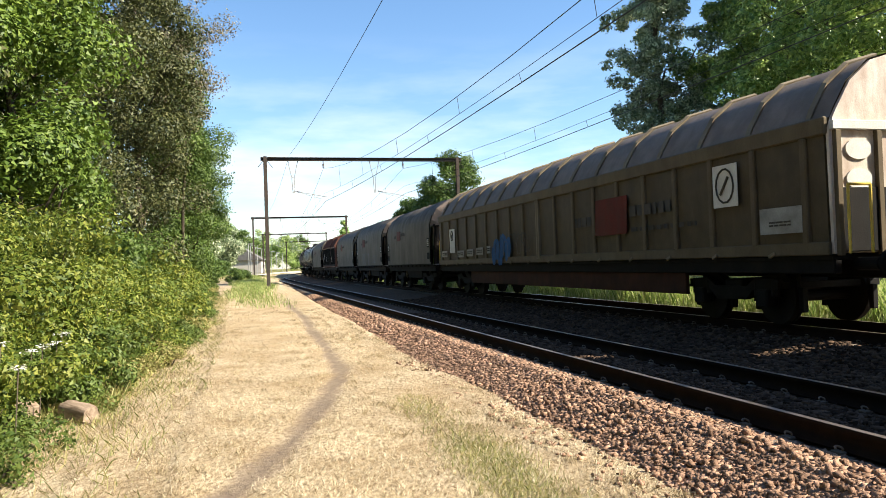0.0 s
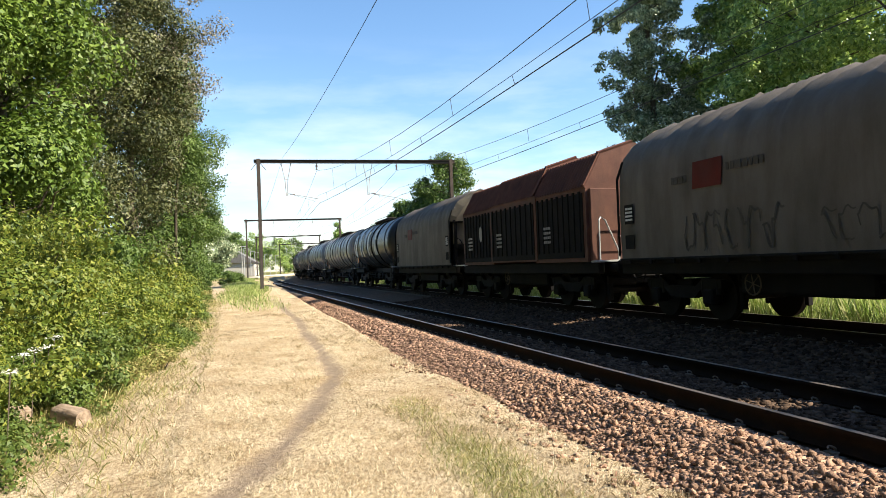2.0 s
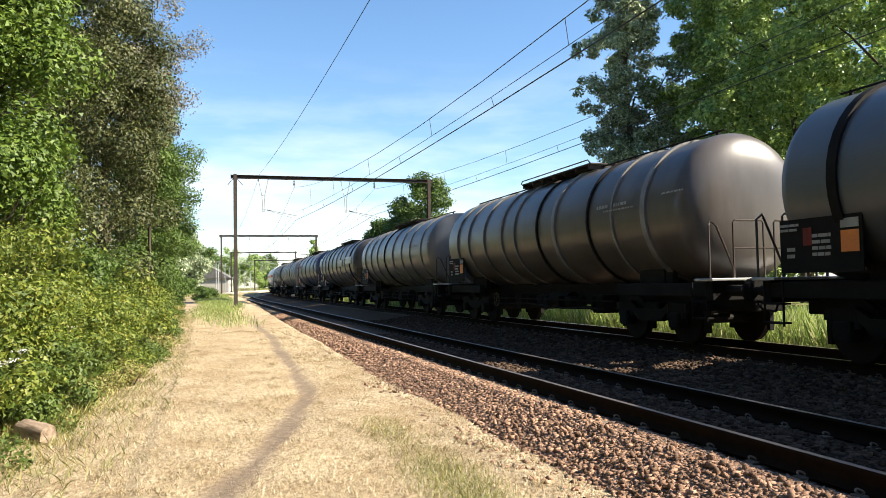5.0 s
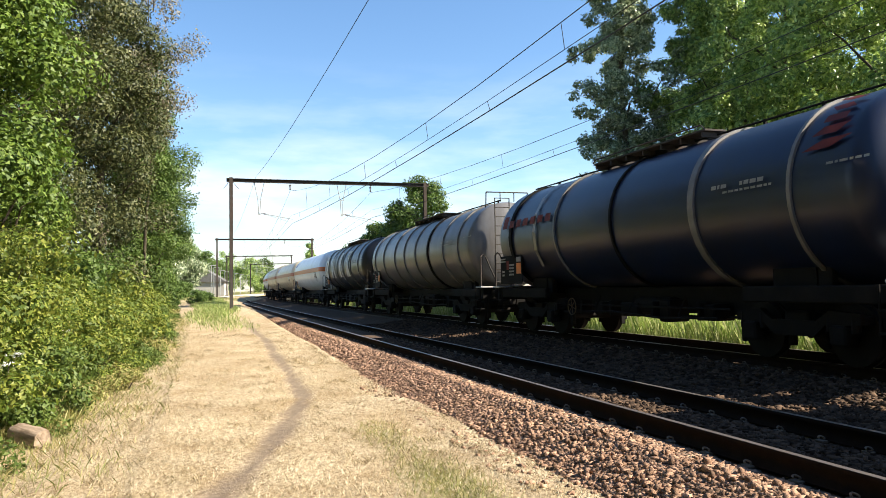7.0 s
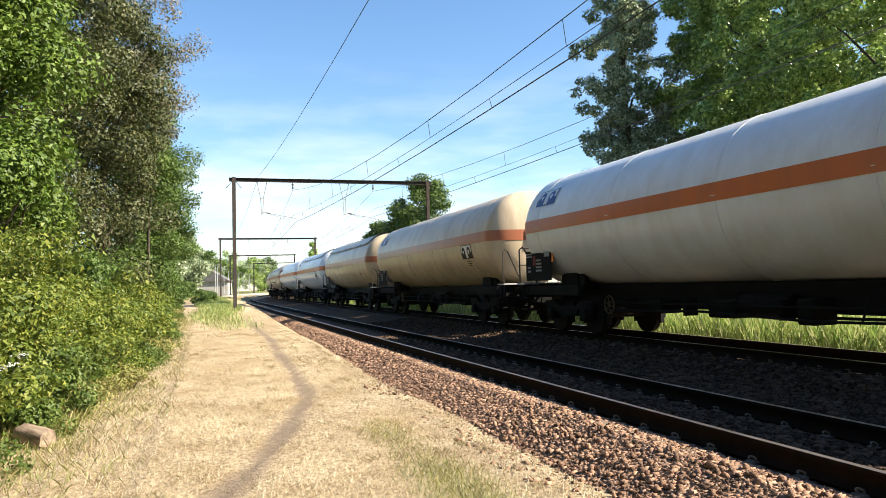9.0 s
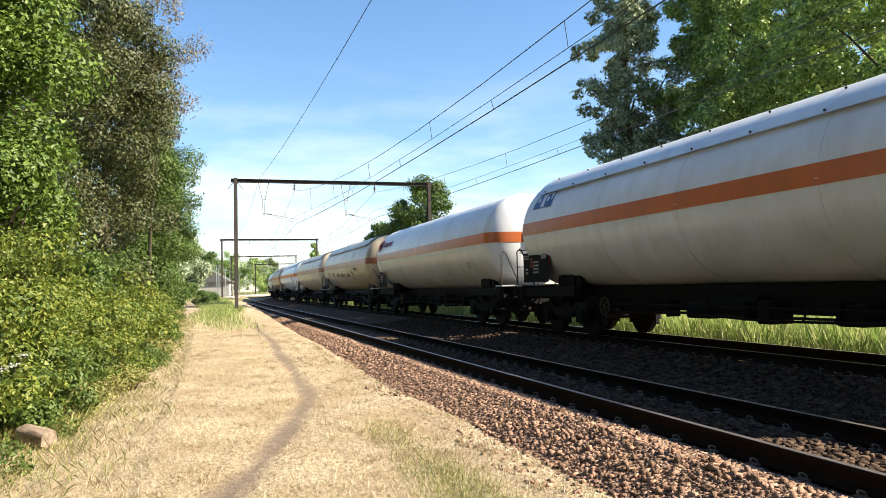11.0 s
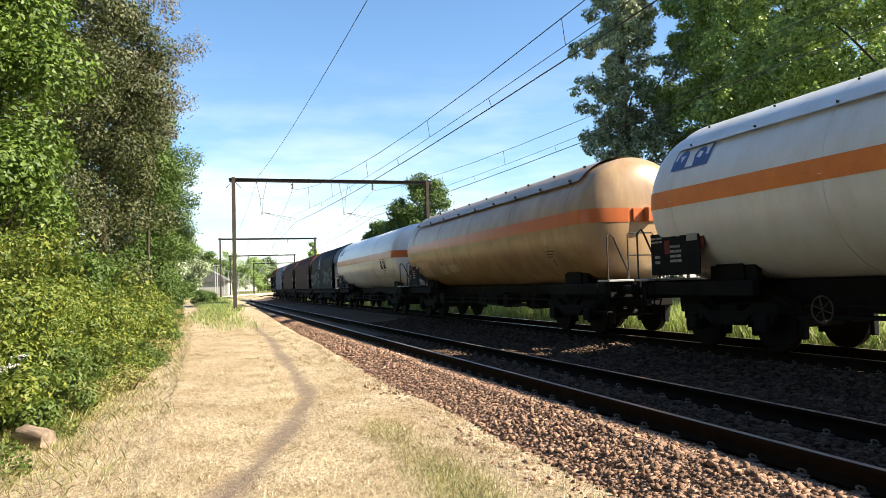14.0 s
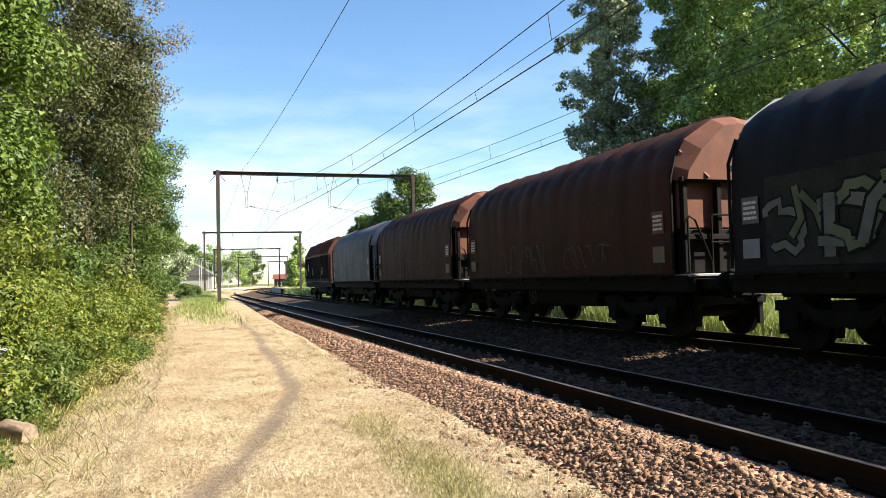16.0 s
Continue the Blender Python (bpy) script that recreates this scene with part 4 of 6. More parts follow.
for sy in (-1, 1):
    for x in (-1.44, -0.36, 0.36, 1.44):
        box(bm, (x, sy * 0.72, 0.44), (0.1, 0.12, 0.42), 0.015)
for x in (-0.4, 0.4):
    box(bm, (x, 0, 0.46), (0.08, 1.7, 0.16), 0.01)
box(bm, (0, 0, 0.66), (0.5, 2.0, 0.26), 0.03)
box(bm, (-1.2, 0, 0.68), (0.12, 2.0, 0.12), 0.01)
box(bm, (1.2, 0, 0.68), (0.12, 2.0, 0.12), 0.01)
ME_bogie = shared("bogie_frame", bm, M_black)
bm = bmesh.new()
tube(bm, (0, 0, 0), (-0.4, 0, 0), 0.1, 12)
tube(bm, (-0.3, 0, 0), (-0.56, 0, 0), 0.07, 12)
tube(bm, (-0.56, 0, 0), (-0.6, 0, 0), 0.22, 16, 0.2)
ME_buffer = shared("buffer", bm, M_black)
bm = bmesh.new()
tube(bm, (0, 0, 0), (-0.6, 0, -0.05), 0.045, 8)
box(bm, (-0.35, 0, -0.02), (0.25, 0.12, 0.16), 0.02)
pipe(bm, [(0, 0.35, -0.05), (-0.2, 0.36, -0.3), (-0.5, 0.34, -0.33), (-0.6, 0.33, -0.1)], 0.02)
ME_coupler = shared("coupling", bm, M_black)


def running_gear(t, L, pivot):
    for x in (-pivot, pivot):
        part("bogie_frame", ME_bogie, None, t, m=pose(x, 0, 0))
        for d in (-0.9, 0.9):
            part("wheelset", ME_wheel, None, t, m=pose(x + d, 0, 0))
    h = L / 2 - 0.62
    for sx, rz in ((-1, 0), (1, 180)):
        for y in (-0.875, 0.875):
            part("buffer", ME_buffer, None, t, m=pose(sx * h, y, 1.04, 0, 0, rz))
        part("coupling", ME_coupler, None, t, m=pose(sx * h, 0, 1.0, 0, 0, rz))


def rods(t, L, pivot):
    """Brake rigging, air tank and hanging gear between the bogies."""
    bm = bmesh.new()
    a = pivot - 1.6
    pipe(bm, [(-a, 0.5, 0.62), (-1.2, 0.55, 0.6), (1.5, 0.5, 0.62), (a, 0.52, 0.6)], 0.025)
    pipe(bm, [(-a, 0.9, 0.78), (a, 0.9, 0.78)], 0.02)
    for x in (-a * 0.7, -a * 0.2, a * 0.35, a * 0.8):
        box(bm, (x, 0.75, 0.72), (0.08, 0.3, 0.34), 0.01)
    part("brake_rigging", bm, M_black, t)
    part("air_reservoir", tube(bmesh.new(), (-0.9, 0.55, 0.78), (0.3, 0.55, 0.78), 0.2, 14), M_black, t)
    ring = [(pivot - 2.3 + 0.2 * math.cos(q), 1.2, 0.74 + 0.2 * math.sin(q)) for q in np.linspace(0, 6.283, 17)]
    bm = skin(bmesh.new(), ring, [0.014] * 17, 5)
    for q in (0.3, 1.35, 2.4):
        tube(bm, (pivot - 2.3 + 0.2 * math.cos(q), 1.2, 0.74 + 0.2 * math.sin(q)), (pivot - 2.3 - 0.2 * math.cos(q), 1.2, 0.74 - 0.2 * math.sin(q)), 0.01, 5)
    part("brake_wheel", bm, M_tan, t)


def quad(t, name, x, z, w, h, material, y, label="", slant=0.0, th=0.008):
    """A thin plate on the side wall: x is its centre along the wagon."""
    bm = bmesh.new()
    pts = [(x + w / 2 + slant / 2 * -1, z - h / 2), (x - w / 2 - slant / 2 * -1 * -1, z - h / 2), (x - w / 2 - slant, z + h / 2), (x + w / 2 - slant, z + h / 2)]
    loft(bm, [[(px, y, pz) for px, pz in pts], [(px, y + th, pz) for px, pz in pts]], close=True)
    return part(name, bm, material, t, label)


def bars(t, name, x, z, w, h, material, y, rows=2, n=3, seed=0):
    """Unreadable writing: short plain bars."""
    g = np.random.default_rng(seed)
    bm = bmesh.new()
    for r in range(rows):
        u = -w / 2
        while u < w / 2 - 0.02:
            q = min(w / n * g.uniform(0.4, 1.0), w / 2 - u)
            box(bm, (x - u - q / 2, y, z + h / 2 - (r + 0.5) * h / rows), (q, 0.006, h / rows * 0.55))
            u += q + w * 0.05
    return part(name, bm, material, t)


def scrawl(t, x0, x1, z0, z1, material, y, seed, n=9, thick=0.035, name="graffiti"):
    """Spray-painted strokes without words."""
    g = np.random.default_rng(seed)
    for k in range(n):
        cx = x0 + (x1 - x0) * (k + 0.5) / n
        w, h = (x1 - x0) / n * 0.55, (z1 - z0) / 2
        a0, span = g.uniform(0, 6.28), g.uniform(2.5, 5.5)
        kx, kz = g.uniform(0.8, 1.3), g.uniform(0.8, 1.1)
        P = []
        for i in range(17):
            q = a0 + span * i / 16
            P.append(Vector((cx + w * math.cos(q * kx), y, (z0 + z1) / 2 + h * math.sin(q * kz + 0.4 * math.sin(3 * q)))))
        secs = []
        for i, p in enumerate(P):
            d = (P[min(i + 1, 16)] - P[max(i - 1, 0)]).normalized()
            s_ = Vector((-d.z, 0, d.x)) * thick * 0.5 * (0.6 + 0.4 * math.sin(math.pi * i / 16))
            secs.append([p + s_, p - s_])
        part(name, loft(bmesh.new(), secs, caps=False), material, t)


def stroke(pts, thick, y):
    """A flat painted band through points (x, z)."""
    P = [Vector((a, y, b)) for a, b in pts]
    secs = []
    for i, q in enumerate(P):
        d = (P[min(i + 1, len(P) - 1)] - P[max(i - 1, 0)]).normalized()
        n_ = Vector((-d.z, 0, d.x)) * thick / 2
        secs.append([q + n_, q - n_])
    return loft(bmesh.new(), secs, caps=False)


def fat_shapes(t, x0, x1, z0, z1, y, seed, n):
    """Bulky wordless graffiti: broad pale bands with black outlines."""
    g = np.random.default_rng(seed)
    w = (x1 - x0) / n
    for k in range(n):
        cx, cz, hx, hz = x0 + (k + 0.5) * w, (z0 + z1) / 2 + 0.12 * g.normal(), abs(w) * 0.85, (z1 - z0) * g.uniform(0.25, 0.4)
        kind = k % 3
        if kind == 0:
            runs = [[(cx + hx * math.cos(a), cz + hz * math.sin(a)) for a in np.linspace(0.5, 5.6, 15)]]
        elif kind == 1:
            runs = [[(cx + hx, cz - hz), (cx + hx * 0.4, cz + hz * 0.2), (cx + hx * 0.1, cz + hz)], [(cx + hx * 0.1, cz + hz), (cx - hx * 0.5, cz), (cx - hx, cz - hz)]]
        else:
            runs = [[(cx + hx, cz + hz * 0.8), (cx, cz + hz), (cx - hx, cz + hz * 0.7)], [(cx, cz + hz), (cx + 0.1 * hx, cz), (cx - 0.2 * hx, cz - hz)], [(cx + hx * 0.8, cz - 0.3 * hz), (cx - hx * 0.6, cz - hz * 0.6)]]
        for r, run in enumerate(runs):
            lean = 0.5 * g.normal()
            run = [(a + lean * (b - cz) + 0.06 * g.normal(), min(z1, max(z0, b + 0.06 * g.normal()))) for a, b in run]
            th = 0.12 + 0.07 * g.random()
            part("graffiti_outline", stroke(run, th * 1.55, y + 0.002 * (3 * k + r)), M_outline, t)
            part("graffiti", stroke(run, th, y + 0.001 + 0.002 * (3 * k + r) + 0.001), M_grafgreen if k % 2 else M_graf, t, "pale sprayed shape")


def ladder(t, x, y, z0, z1, w, material, along="y", name="ladder"):
    bm = bmesh.new()
    d = Vector((0, w / 2, 0)) if along == "y" else Vector((w / 2, 0, 0))
    c = Vector((x, y, 0))
    for s_ in (-1, 1):
        tube(bm, c + d * s_ + Vector((0, 0, z0)), c + d * s_ + Vector((0, 0, z1)), 0.02, 6)
    k = z0 + 0.15
    while k < z1:
        tube(bm, c - d + Vector((0, 0, k)), c + d + Vector((0, 0, k)), 0.014, 6)
        k += 0.3
    return part(name, bm, material, t)


def end_rails(t, x, sx, material, y=1.2):
    for sy in (-1, 1):
        rail = [(x, sy * y, 1.2), (x, sy * y, 2.2), (x - sx * 0.05, sy * (y - 0.07), 2.28), (x, sy * (y - 0.16), 2.2), (x, sy * (y - 0.5), 1.45), (x, sy * (y - 0.5), 1.2)]
        part("end_handrail", skin(bmesh.new(), rail, [0.02] * 6, 6), material, t)
        rail = [(x, sy * (y - 0.52), 1.2), (x, sy * (y - 0.52), 2.26), (x, sy * (y - 0.56), 2.3), (x, sy * 0.16, 2.3), (x, sy * 0.12, 2.26), (x, sy * 0.12, 1.2)]
        part("end_handrail", skin(bmesh.new(), rail, [0.018] * 6, 6), material, t)
    part("end_crossbar", tube(bmesh.new(), (x, -y + 0.5, 1.8), (x, y - 0.5, 1.8), 0.016, 6), material, t)


def build_habbiins(L, label, sprayed=False):
    t = tagged(new("sliding_wall_wagon"), label, "goods wagon", "wagons of the goods train")
    running_gear(t, L, L / 2 - 3.4)
    rods(t, L, L / 2 - 3.4)
    h = L / 2 - 0.62
    part("underframe", box(box(bmesh.new(), (0, 0, 1.0), (2 * h, 0.5, 0.4), 0.02), (0, 1.25, 1.02), (2 * h, 0.14, 0.24), 0.02), M_black, t)
    part("floor_deck", box(bmesh.new(), (0, 0, 1.14), (2 * h, 2.7, 0.08), 0.01), M_black, t)
    part("truss_sill", box(bmesh.new(), (0, 1.2, 0.75), (2 * h - 7.8, 0.09, 0.54), 0.012), M_sill, t, "rust-brown side sill")
    half = [(1.36, 1.2), (1.38, 3.0), (1.30, 3.22), (1.22, 3.36), (0.95, 3.78), (0.55, 4.1), (0.0, 4.26)]
    ring = [(y, z) for y, z in half] + [(-y, z) for y, z in half[-2::-1]]
    smooth(part("body", loft(bmesh.new(), [[(x, y, z) for y, z in ring] for x in (-h + 0.05, h - 0.05)], close=True), M_tan, t), 25)
    half2 = [(1.31, 3.22), (1.24, 3.37), (0.97, 3.80), (0.56, 4.125), (0.0, 4.285)]
    ring2 = half2 + [(-y, z) for y, z in half2[-2::-1]]
    smooth(part("roof", loft(bmesh.new(), [[(x, y, z) for y, z in ring2] for x in (-h, h)], caps=False), M_habroof, t), 50)
    for k in range(16):
        x = -h + 0.4 + k * (2 * h - 0.8) / 15
        bm = bmesh.new()
        pts = [(y + 0.012, z + 0.012) for y, z in half2[:4]]
        skin(bm, [(x, y, z) for y, z in pts] + [(x, 0, 4.3)], [0.055] * 5, 4)
        part("roof_rib", bm, M_tanlight, t)
    for sy in (1, -1):
        part("cant_rail", box(bmesh.new(), (0, sy * 1.385, 3.1), (2 * h, 0.09, 0.27), 0.02), M_tanrib, t)
        part("bottom_rail", box(bmesh.new(), (0, sy * 1.385, 1.28), (2 * h, 0.08, 0.2), 0.015), M_tanrib, t)
        for k in range(19):
            x = -h + 0.45 + k * (2 * h - 0.9) / 18
            part("wall_rib", box(bmesh.new(), (x, sy * 1.385, 2.17), (0.13, 0.1, 1.62), 0.02), M_tanrib, t)
        for d in (-0.07, 0.07):
            part("door_edge", box(bmesh.new(), (d, sy * 1.4, 2.15), (0.06, 0.08, 1.75), 0.01), M_tanlight, t)
    bm = bmesh.new()
    for k in range(14):
        x = -h + 1.2 + k * (2 * h - 2.4) / 13
        box(bm, (x, 1.42, 1.2), (0.16, 0.05, 0.06), 0.01, Matrix.Rotation(0.4, 4, "Y"))
    part("latch_row", bm, M_tanlight, t)
    for sx in (-1, 1):
        bm = bmesh.new()
        loft(bm, [[(sx * (h - 0.02), y * 0.99, z) for y, z in ring], [(sx * (h + 0.03), y * 0.985, z) for y, z in ring]], close=True)
        e = part("end_wall", bm, M_dirtywhite, t, "stained white end wall")
        bm = bmesh.new()
        box(bm, (sx * (h + 0.06), 0, 3.1), (0.08, 2.7, 0.14), 0.01)
        part("end_beam", bm, M_white, t)
        for y in (-1.25, -0.5, 0.5, 1.25):
            part("end_post", box(bmesh.new(), (sx * (h + 0.06), y, 2.1), (0.08, 0.1, 1.86), 0.01), M_tanrib, t)
        # plain black panel standing in for the dark machinery low on the end
        part("end_lower_panel", box(bmesh.new(), (sx * (h + 0.05), 0, 1.7), (0.05, 2.4, 0.95), 0.01), M_black, t, "black lower end panel")
        # oval holes as white discs: the sunlight in them is painted
        bm = bmesh.new()
        for y in (-0.85, 0.0, 0.85):
            for z in (2.75, 2.3):
                bmesh.ops.create_cone(bm, cap_ends=True, segments=16, radius1=0.16, radius2=0.16, depth=0.03,
                                      matrix=Matrix.Translation((sx * (h + 0.04), y, z)) @ Matrix.Rotation(radians(90), 4, "Y") @ Matrix.Diagonal((1, 1.5, 1, 1)))
        part("end_hole", bm, M_mark, t, "oval end hole, sunlight painted in white")
        bm = bmesh.new()
        x = sx * (h + 0.28)
        pipe(bm, [(x, 1.3, 1.2), (x, 1.3, 2.2), (x, 0.9, 2.2), (x, 0.9, 1.2)], 0.022)
        part("end_handrail", bm, M_yellow, t, "yellow handrail")
    w = 1.41
    red_x = -h + 6.6
    quad(t, "red_panel", red_x, 2.2, 1.5, 0.85, M_red, w + 0.02, "faded red square", 0.12)
    bars(t, "side_lettering", red_x + 1.35, 2.15, 0.9, 0.42, M_dark, w + 0.02, 1, 3, 3)
    bars(t, "side_lettering", red_x - 1.75, 2.25, 1.6, 0.42, M_dark, w + 0.02, 1, 6, 4)
    bars(t, "side_lettering", red_x - 2.2, 1.85, 2.4, 0.16, M_dark, w + 0.02, 1, 9, 5)
    quad(t, "sign_plate", -h + 2.3, 2.45, 0.68, 0.75, M_white, w + 0.03, "white square sign")
    bm = bmesh.new()
    pipe(bm, [(-h + 2.3 + 0.24 * math.cos(a), w + 0.045, 2.45 + 0.3 * math.sin(a)) for a in np.linspace(0, 6.283, 15)], 0.018, 5)
    pipe(bm, [(-h + 2.42, w + 0.045, 2.3), (-h + 2.2, w + 0.045, 2.6)], 0.025, 5)
    part("sign_mark", bm, M_dark, t)
    quad(t, "data_panel", -h + 0.95, 1.75, 0.95, 0.42, M_dimmark, w + 0.03)
    bars(t, "data_lettering", -h + 0.95, 1.7, 0.5, 0.1, M_dark, w + 0.045, 2, 3, 7)
    scrawl(t, 2.2, 0.5, 1.55, 2.1, M_dark, w + 0.04, 9, 5)
    for x, q, z in ((9.85, 0.75, 1.62), (7.6, 0.8, 1.58), (6.42, 0.75, 1.6), (5.27, 0.72, 1.63), (4.3, 0.36, 1.66)):
        quad(t, "data_panel", x, z, q, 0.26, M_dimmark, w + 0.03, "pale data panel")
        bars(t, "data_lettering", x, z, q * 0.8, 0.14, M_dark, w + 0.045, 2, 4, int(x * 10))
    quad(t, "sign_plate", 8.7, 2.12, 0.72, 0.95, M_mark, w + 0.03, "white sign with a round mark")
    bm = bmesh.new()
    pipe(bm, [(8.7 + 0.15 * math.cos(q), w + 0.045, 2.32 + 0.19 * math.sin(q)) for q in np.linspace(0, 6.283, 15)], 0.016, 5)
    pipe(bm, [(8.78, w + 0.045, 2.22), (8.62, w + 0.045, 2.42)], 0.02, 5)
    part("sign_mark", bm, M_dark, t)
    if sprayed:                                             # rounded blue spray shapes with pale outlines
        g = np.random.default_rng(41)
        for k in range(8):
            cx, cz = 3.72 - k * 0.21, 1.6 + 0.12 * g.normal()
            rx, rz = g.uniform(0.15, 0.24), g.uniform(0.3, 0.46)
            lo = max(cz - rz, 1.12)
            pts = [(cx + rx * math.cos(q), w + 0.05 + 0.004 * k, max(lo, cz + rz * math.sin(q) * (1 + 0.12 * math.sin(3 * q + k)))) for q in np.linspace(0, 6.283, 22)]
            bm = bmesh.new()
            bm.faces.new([bm.verts.new(p) for p in pts[:-1]])
            part("graffiti", bm, M_spray, t, "blue spray paint")
            if k % 2 == 0:
                part("graffiti_outline", pipe(bmesh.new(), [(x, y + 0.006, z) for x, y, z in pts[:14]], 0.007, 4), M_tarpblue, t)
        scrawl(t, 1.75, 1.3, 1.45, 1.95, M_tarp, w + 0.04, 17, 3, 0.03)
        scrawl(t, 0.95, 0.5, 1.5, 2.0, M_tarp, w + 0.04, 18, 3, 0.03)
    return t


def build_coil(L, tarp, end_m, label, seed, logo=False, tags=0, crest=None):
    """Four-axle coil wagon under a tarpaulin on bows."""
    g = np.random.default_rng(seed)
    t = tagged(new("tarpaulin_wagon"), label, "goods wagon", "wagons of the goods train")
    running_gear(t, L, L / 2 - 2.5)
    rods(t, L, L / 2 - 2.5)
    h = L / 2 - 0.55
    part("coil_trough", box(bmesh.new(), (0, 0, 0.78), (L - 8.4, 2.0, 0.5), 0.05), M_black, t)
    part("underframe", box(box(bmesh.new(), (0, 0, 1.0), (2 * h, 0.5, 0.42), 0.02), (0, 1.2, 1.05), (2 * h, 0.16, 0.3), 0.02), M_black, t)
    part("floor_deck", box(bmesh.new(), (0, 0, 1.16), (2 * h, 2.7, 0.08), 0.01), M_black, t)
    half = [(1.40, 1.2), (1.41, 1.7), (1.41, 2.3), (1.395, 2.9), (1.37, 3.2), (1.29, 3.47), (1.1, 3.72), (0.8, 3.94), (0.42, 4.13), (0.15, 4.22), (0.0, 4.24)]
    ring = half + [(-y, z) for y, z in half[-2::-1]]
    hb = h - 0.24
    secs = []
    nx = 84
    for i in range(nx + 1):
        x = -hb + 2 * hb * i / nx
        ripple = math.sin(i / nx * math.pi * 14)
        sec = []
        for j, (y, z) in enumerate(ring):
            edge = math.exp(-((z - 3.35) / 0.4) ** 2)
            k = 1 + 0.004 * ripple + 0.022 * edge * abs(ripple) ** 0.6 - 0.012 * edge + 0.004 * g.normal()
            dz = (-0.055 * (1 - abs(ripple)) * (1 if z > 3.4 else 0)) + 0.024 * g.normal() * (1 if z > 3.3 else 0.25)
            sec.append((x, y * k, z + dz))
        secs.append(sec)
    smooth(part("tarpaulin", loft(bmesh.new(), secs, caps=False), tarp, t), 60)
    bm = bmesh.new()
    box(bm, (0, 1.42, 1.22), (2 * hb, 0.04, 0.05), 0.01)
    for k in range(12):
        box(bm, (-hb + 0.4 + k * (2 * hb - 0.8) / 11, 1.43, 1.17), (0.1, 0.05, 0.1), 0.01)
    part("tarpaulin_hem", bm, M_black, t)
    for sx in (-1, 1):
        e0, e1 = sx * (hb - 0.02), sx * (h - 0.04)
        up = [(1.38, 2.95), (1.36, 3.22), (1.08, 3.72), (0.45, 4.12), (0.0, 4.2)]
        low = [(1.2, 2.95), (1.16, 3.1), (0.86, 3.5), (0.34, 3.96), (0.0, 4.02)]
        r_in = up + [(-y, z) for y, z in up[-2::-1]]
        r_out = low + [(-y, z) for y, z in low[-2::-1]]
        smooth(part("end_hood", loft(bmesh.new(), [[(e0, y, z) for y, z in r_in], [(e1, y, z) for y, z in r_out]], close=True), end_m, t, "folded slanted end hood"), 12)
        for sy in (-1, 1):
            part("hood_brace", skin(bmesh.new(), [(e0, sy * 1.2, 3.5), (e1 + sx * 0.02, sy * 0.75, 2.98)], [0.03, 0.03], 5), end_m, t)
        part("end_wall", box(bmesh.new(), (sx * (hb - 0.05), 0, 2.52), (0.1, 2.55, 0.92), 0.02), end_m, t)
        # black board put in for the dark of the recess below the end wall
        part("end_sill", box(bmesh.new(), (sx * (hb - 0.05), 0, 1.64), (0.1, 2.55, 0.82), 0.02), M_black, t)
        if end_m is M_habroof:
            part("end_sign", box(bmesh.new(), (sx * (hb + 0.015), 0.82, 2.5), (0.012, 0.34, 0.42), 0.003), M_blue, t, "blue warning sign")
        pm = M_black if end_m is not M_lilac else M_lilac
        for y in (-1.2, -0.45, 0.45, 1.2):
            part("end_post", box(bmesh.new(), (sx * (hb + 0.06), y, 2.1), (0.12, 0.1, 1.7), 0.01), pm, t)
        for z, q in ((2.95, 0.16), (1.9, 0.1)):
            part("end_beam", box(bmesh.new(), (sx * (hb + 0.085), 0, z), (q, 2.6, 0.1), 0.01), pm, t)
        part("end_platform", box(bmesh.new(), (sx * (h - 0.2), 0, 1.2), (0.45, 2.6, 0.05), 0.01), M_galv, t)
        end_rails(t, sx * (h - 0.08), sx, M_steel if crest else M_black)
        bm = bmesh.new()
        pipe(bm, [(sx * (hb + 0.02), 1.44, 1.3), (sx * (hb + 0.02), 1.44, 3.0), (sx * (hb - 0.02), 1.3, 3.4)], 0.03, 6)
        part("tension_rod", bm, M_black, t)
        quad(t, "data_panel", sx * (hb - 0.42), 2.2, 0.36, 0.42, {M_tarp: M_black, M_tarpbrown: M_rustred}.get(tarp, M_tarpblue), 1.43)
        quad(t, "data_panel", sx * (hb - 0.42), 1.6, 0.36, 0.3, {M_tarp: M_black, M_tarpbrown: M_tanlight}.get(tarp, M_lilac), 1.43)
        bars(t, "data_lettering", sx * (hb - 0.42), 2.2, 0.28, 0.32, M_mark, 1.441, 4, 3, seed + (sx > 0))
    if logo:
        quad(t, "red_panel", hb - 3.1, 2.75, 0.85, 0.5, M_red, 1.425, "faded red square", 0.1)
        bars(t, "side_lettering", hb - 2.3, 2.72, 0.5, 0.25, M_dark, 1.425, 1, 3, 2)
        bars(t, "side_lettering", hb - 4.2, 2.8, 0.95, 0.25, M_dark, 1.425, 1, 6, 3)
    if tags:
        scrawl(t, hb * 0.5, -hb * 0.05, 1.35, 2.05, (M_tarpblue, M_dark)[tags - 1], 1.43, seed + 5, 9, 0.05)
        scrawl(t, -hb * 0.2, -hb * 0.6, 1.4, 1.9, (M_tarpblue, M_dark)[tags - 1], 1.43, seed + 8, 6, 0.035)
    if crest:
        for k in range(15):                             # uneven grey blocks behind the painted shapes
            q = 2 * hb * 0.93 / 15
            top = 2.62 + 0.18 * g.random()
            quad(t, "graffiti_ground", hb * 0.86 - (k + 0.5) * q, (top + 1.32) / 2, q * 1.02, top - 1.32, M_grafback, 1.424 + 0.002 * (k % 2), "grey sprayed ground", 0, 0.004)
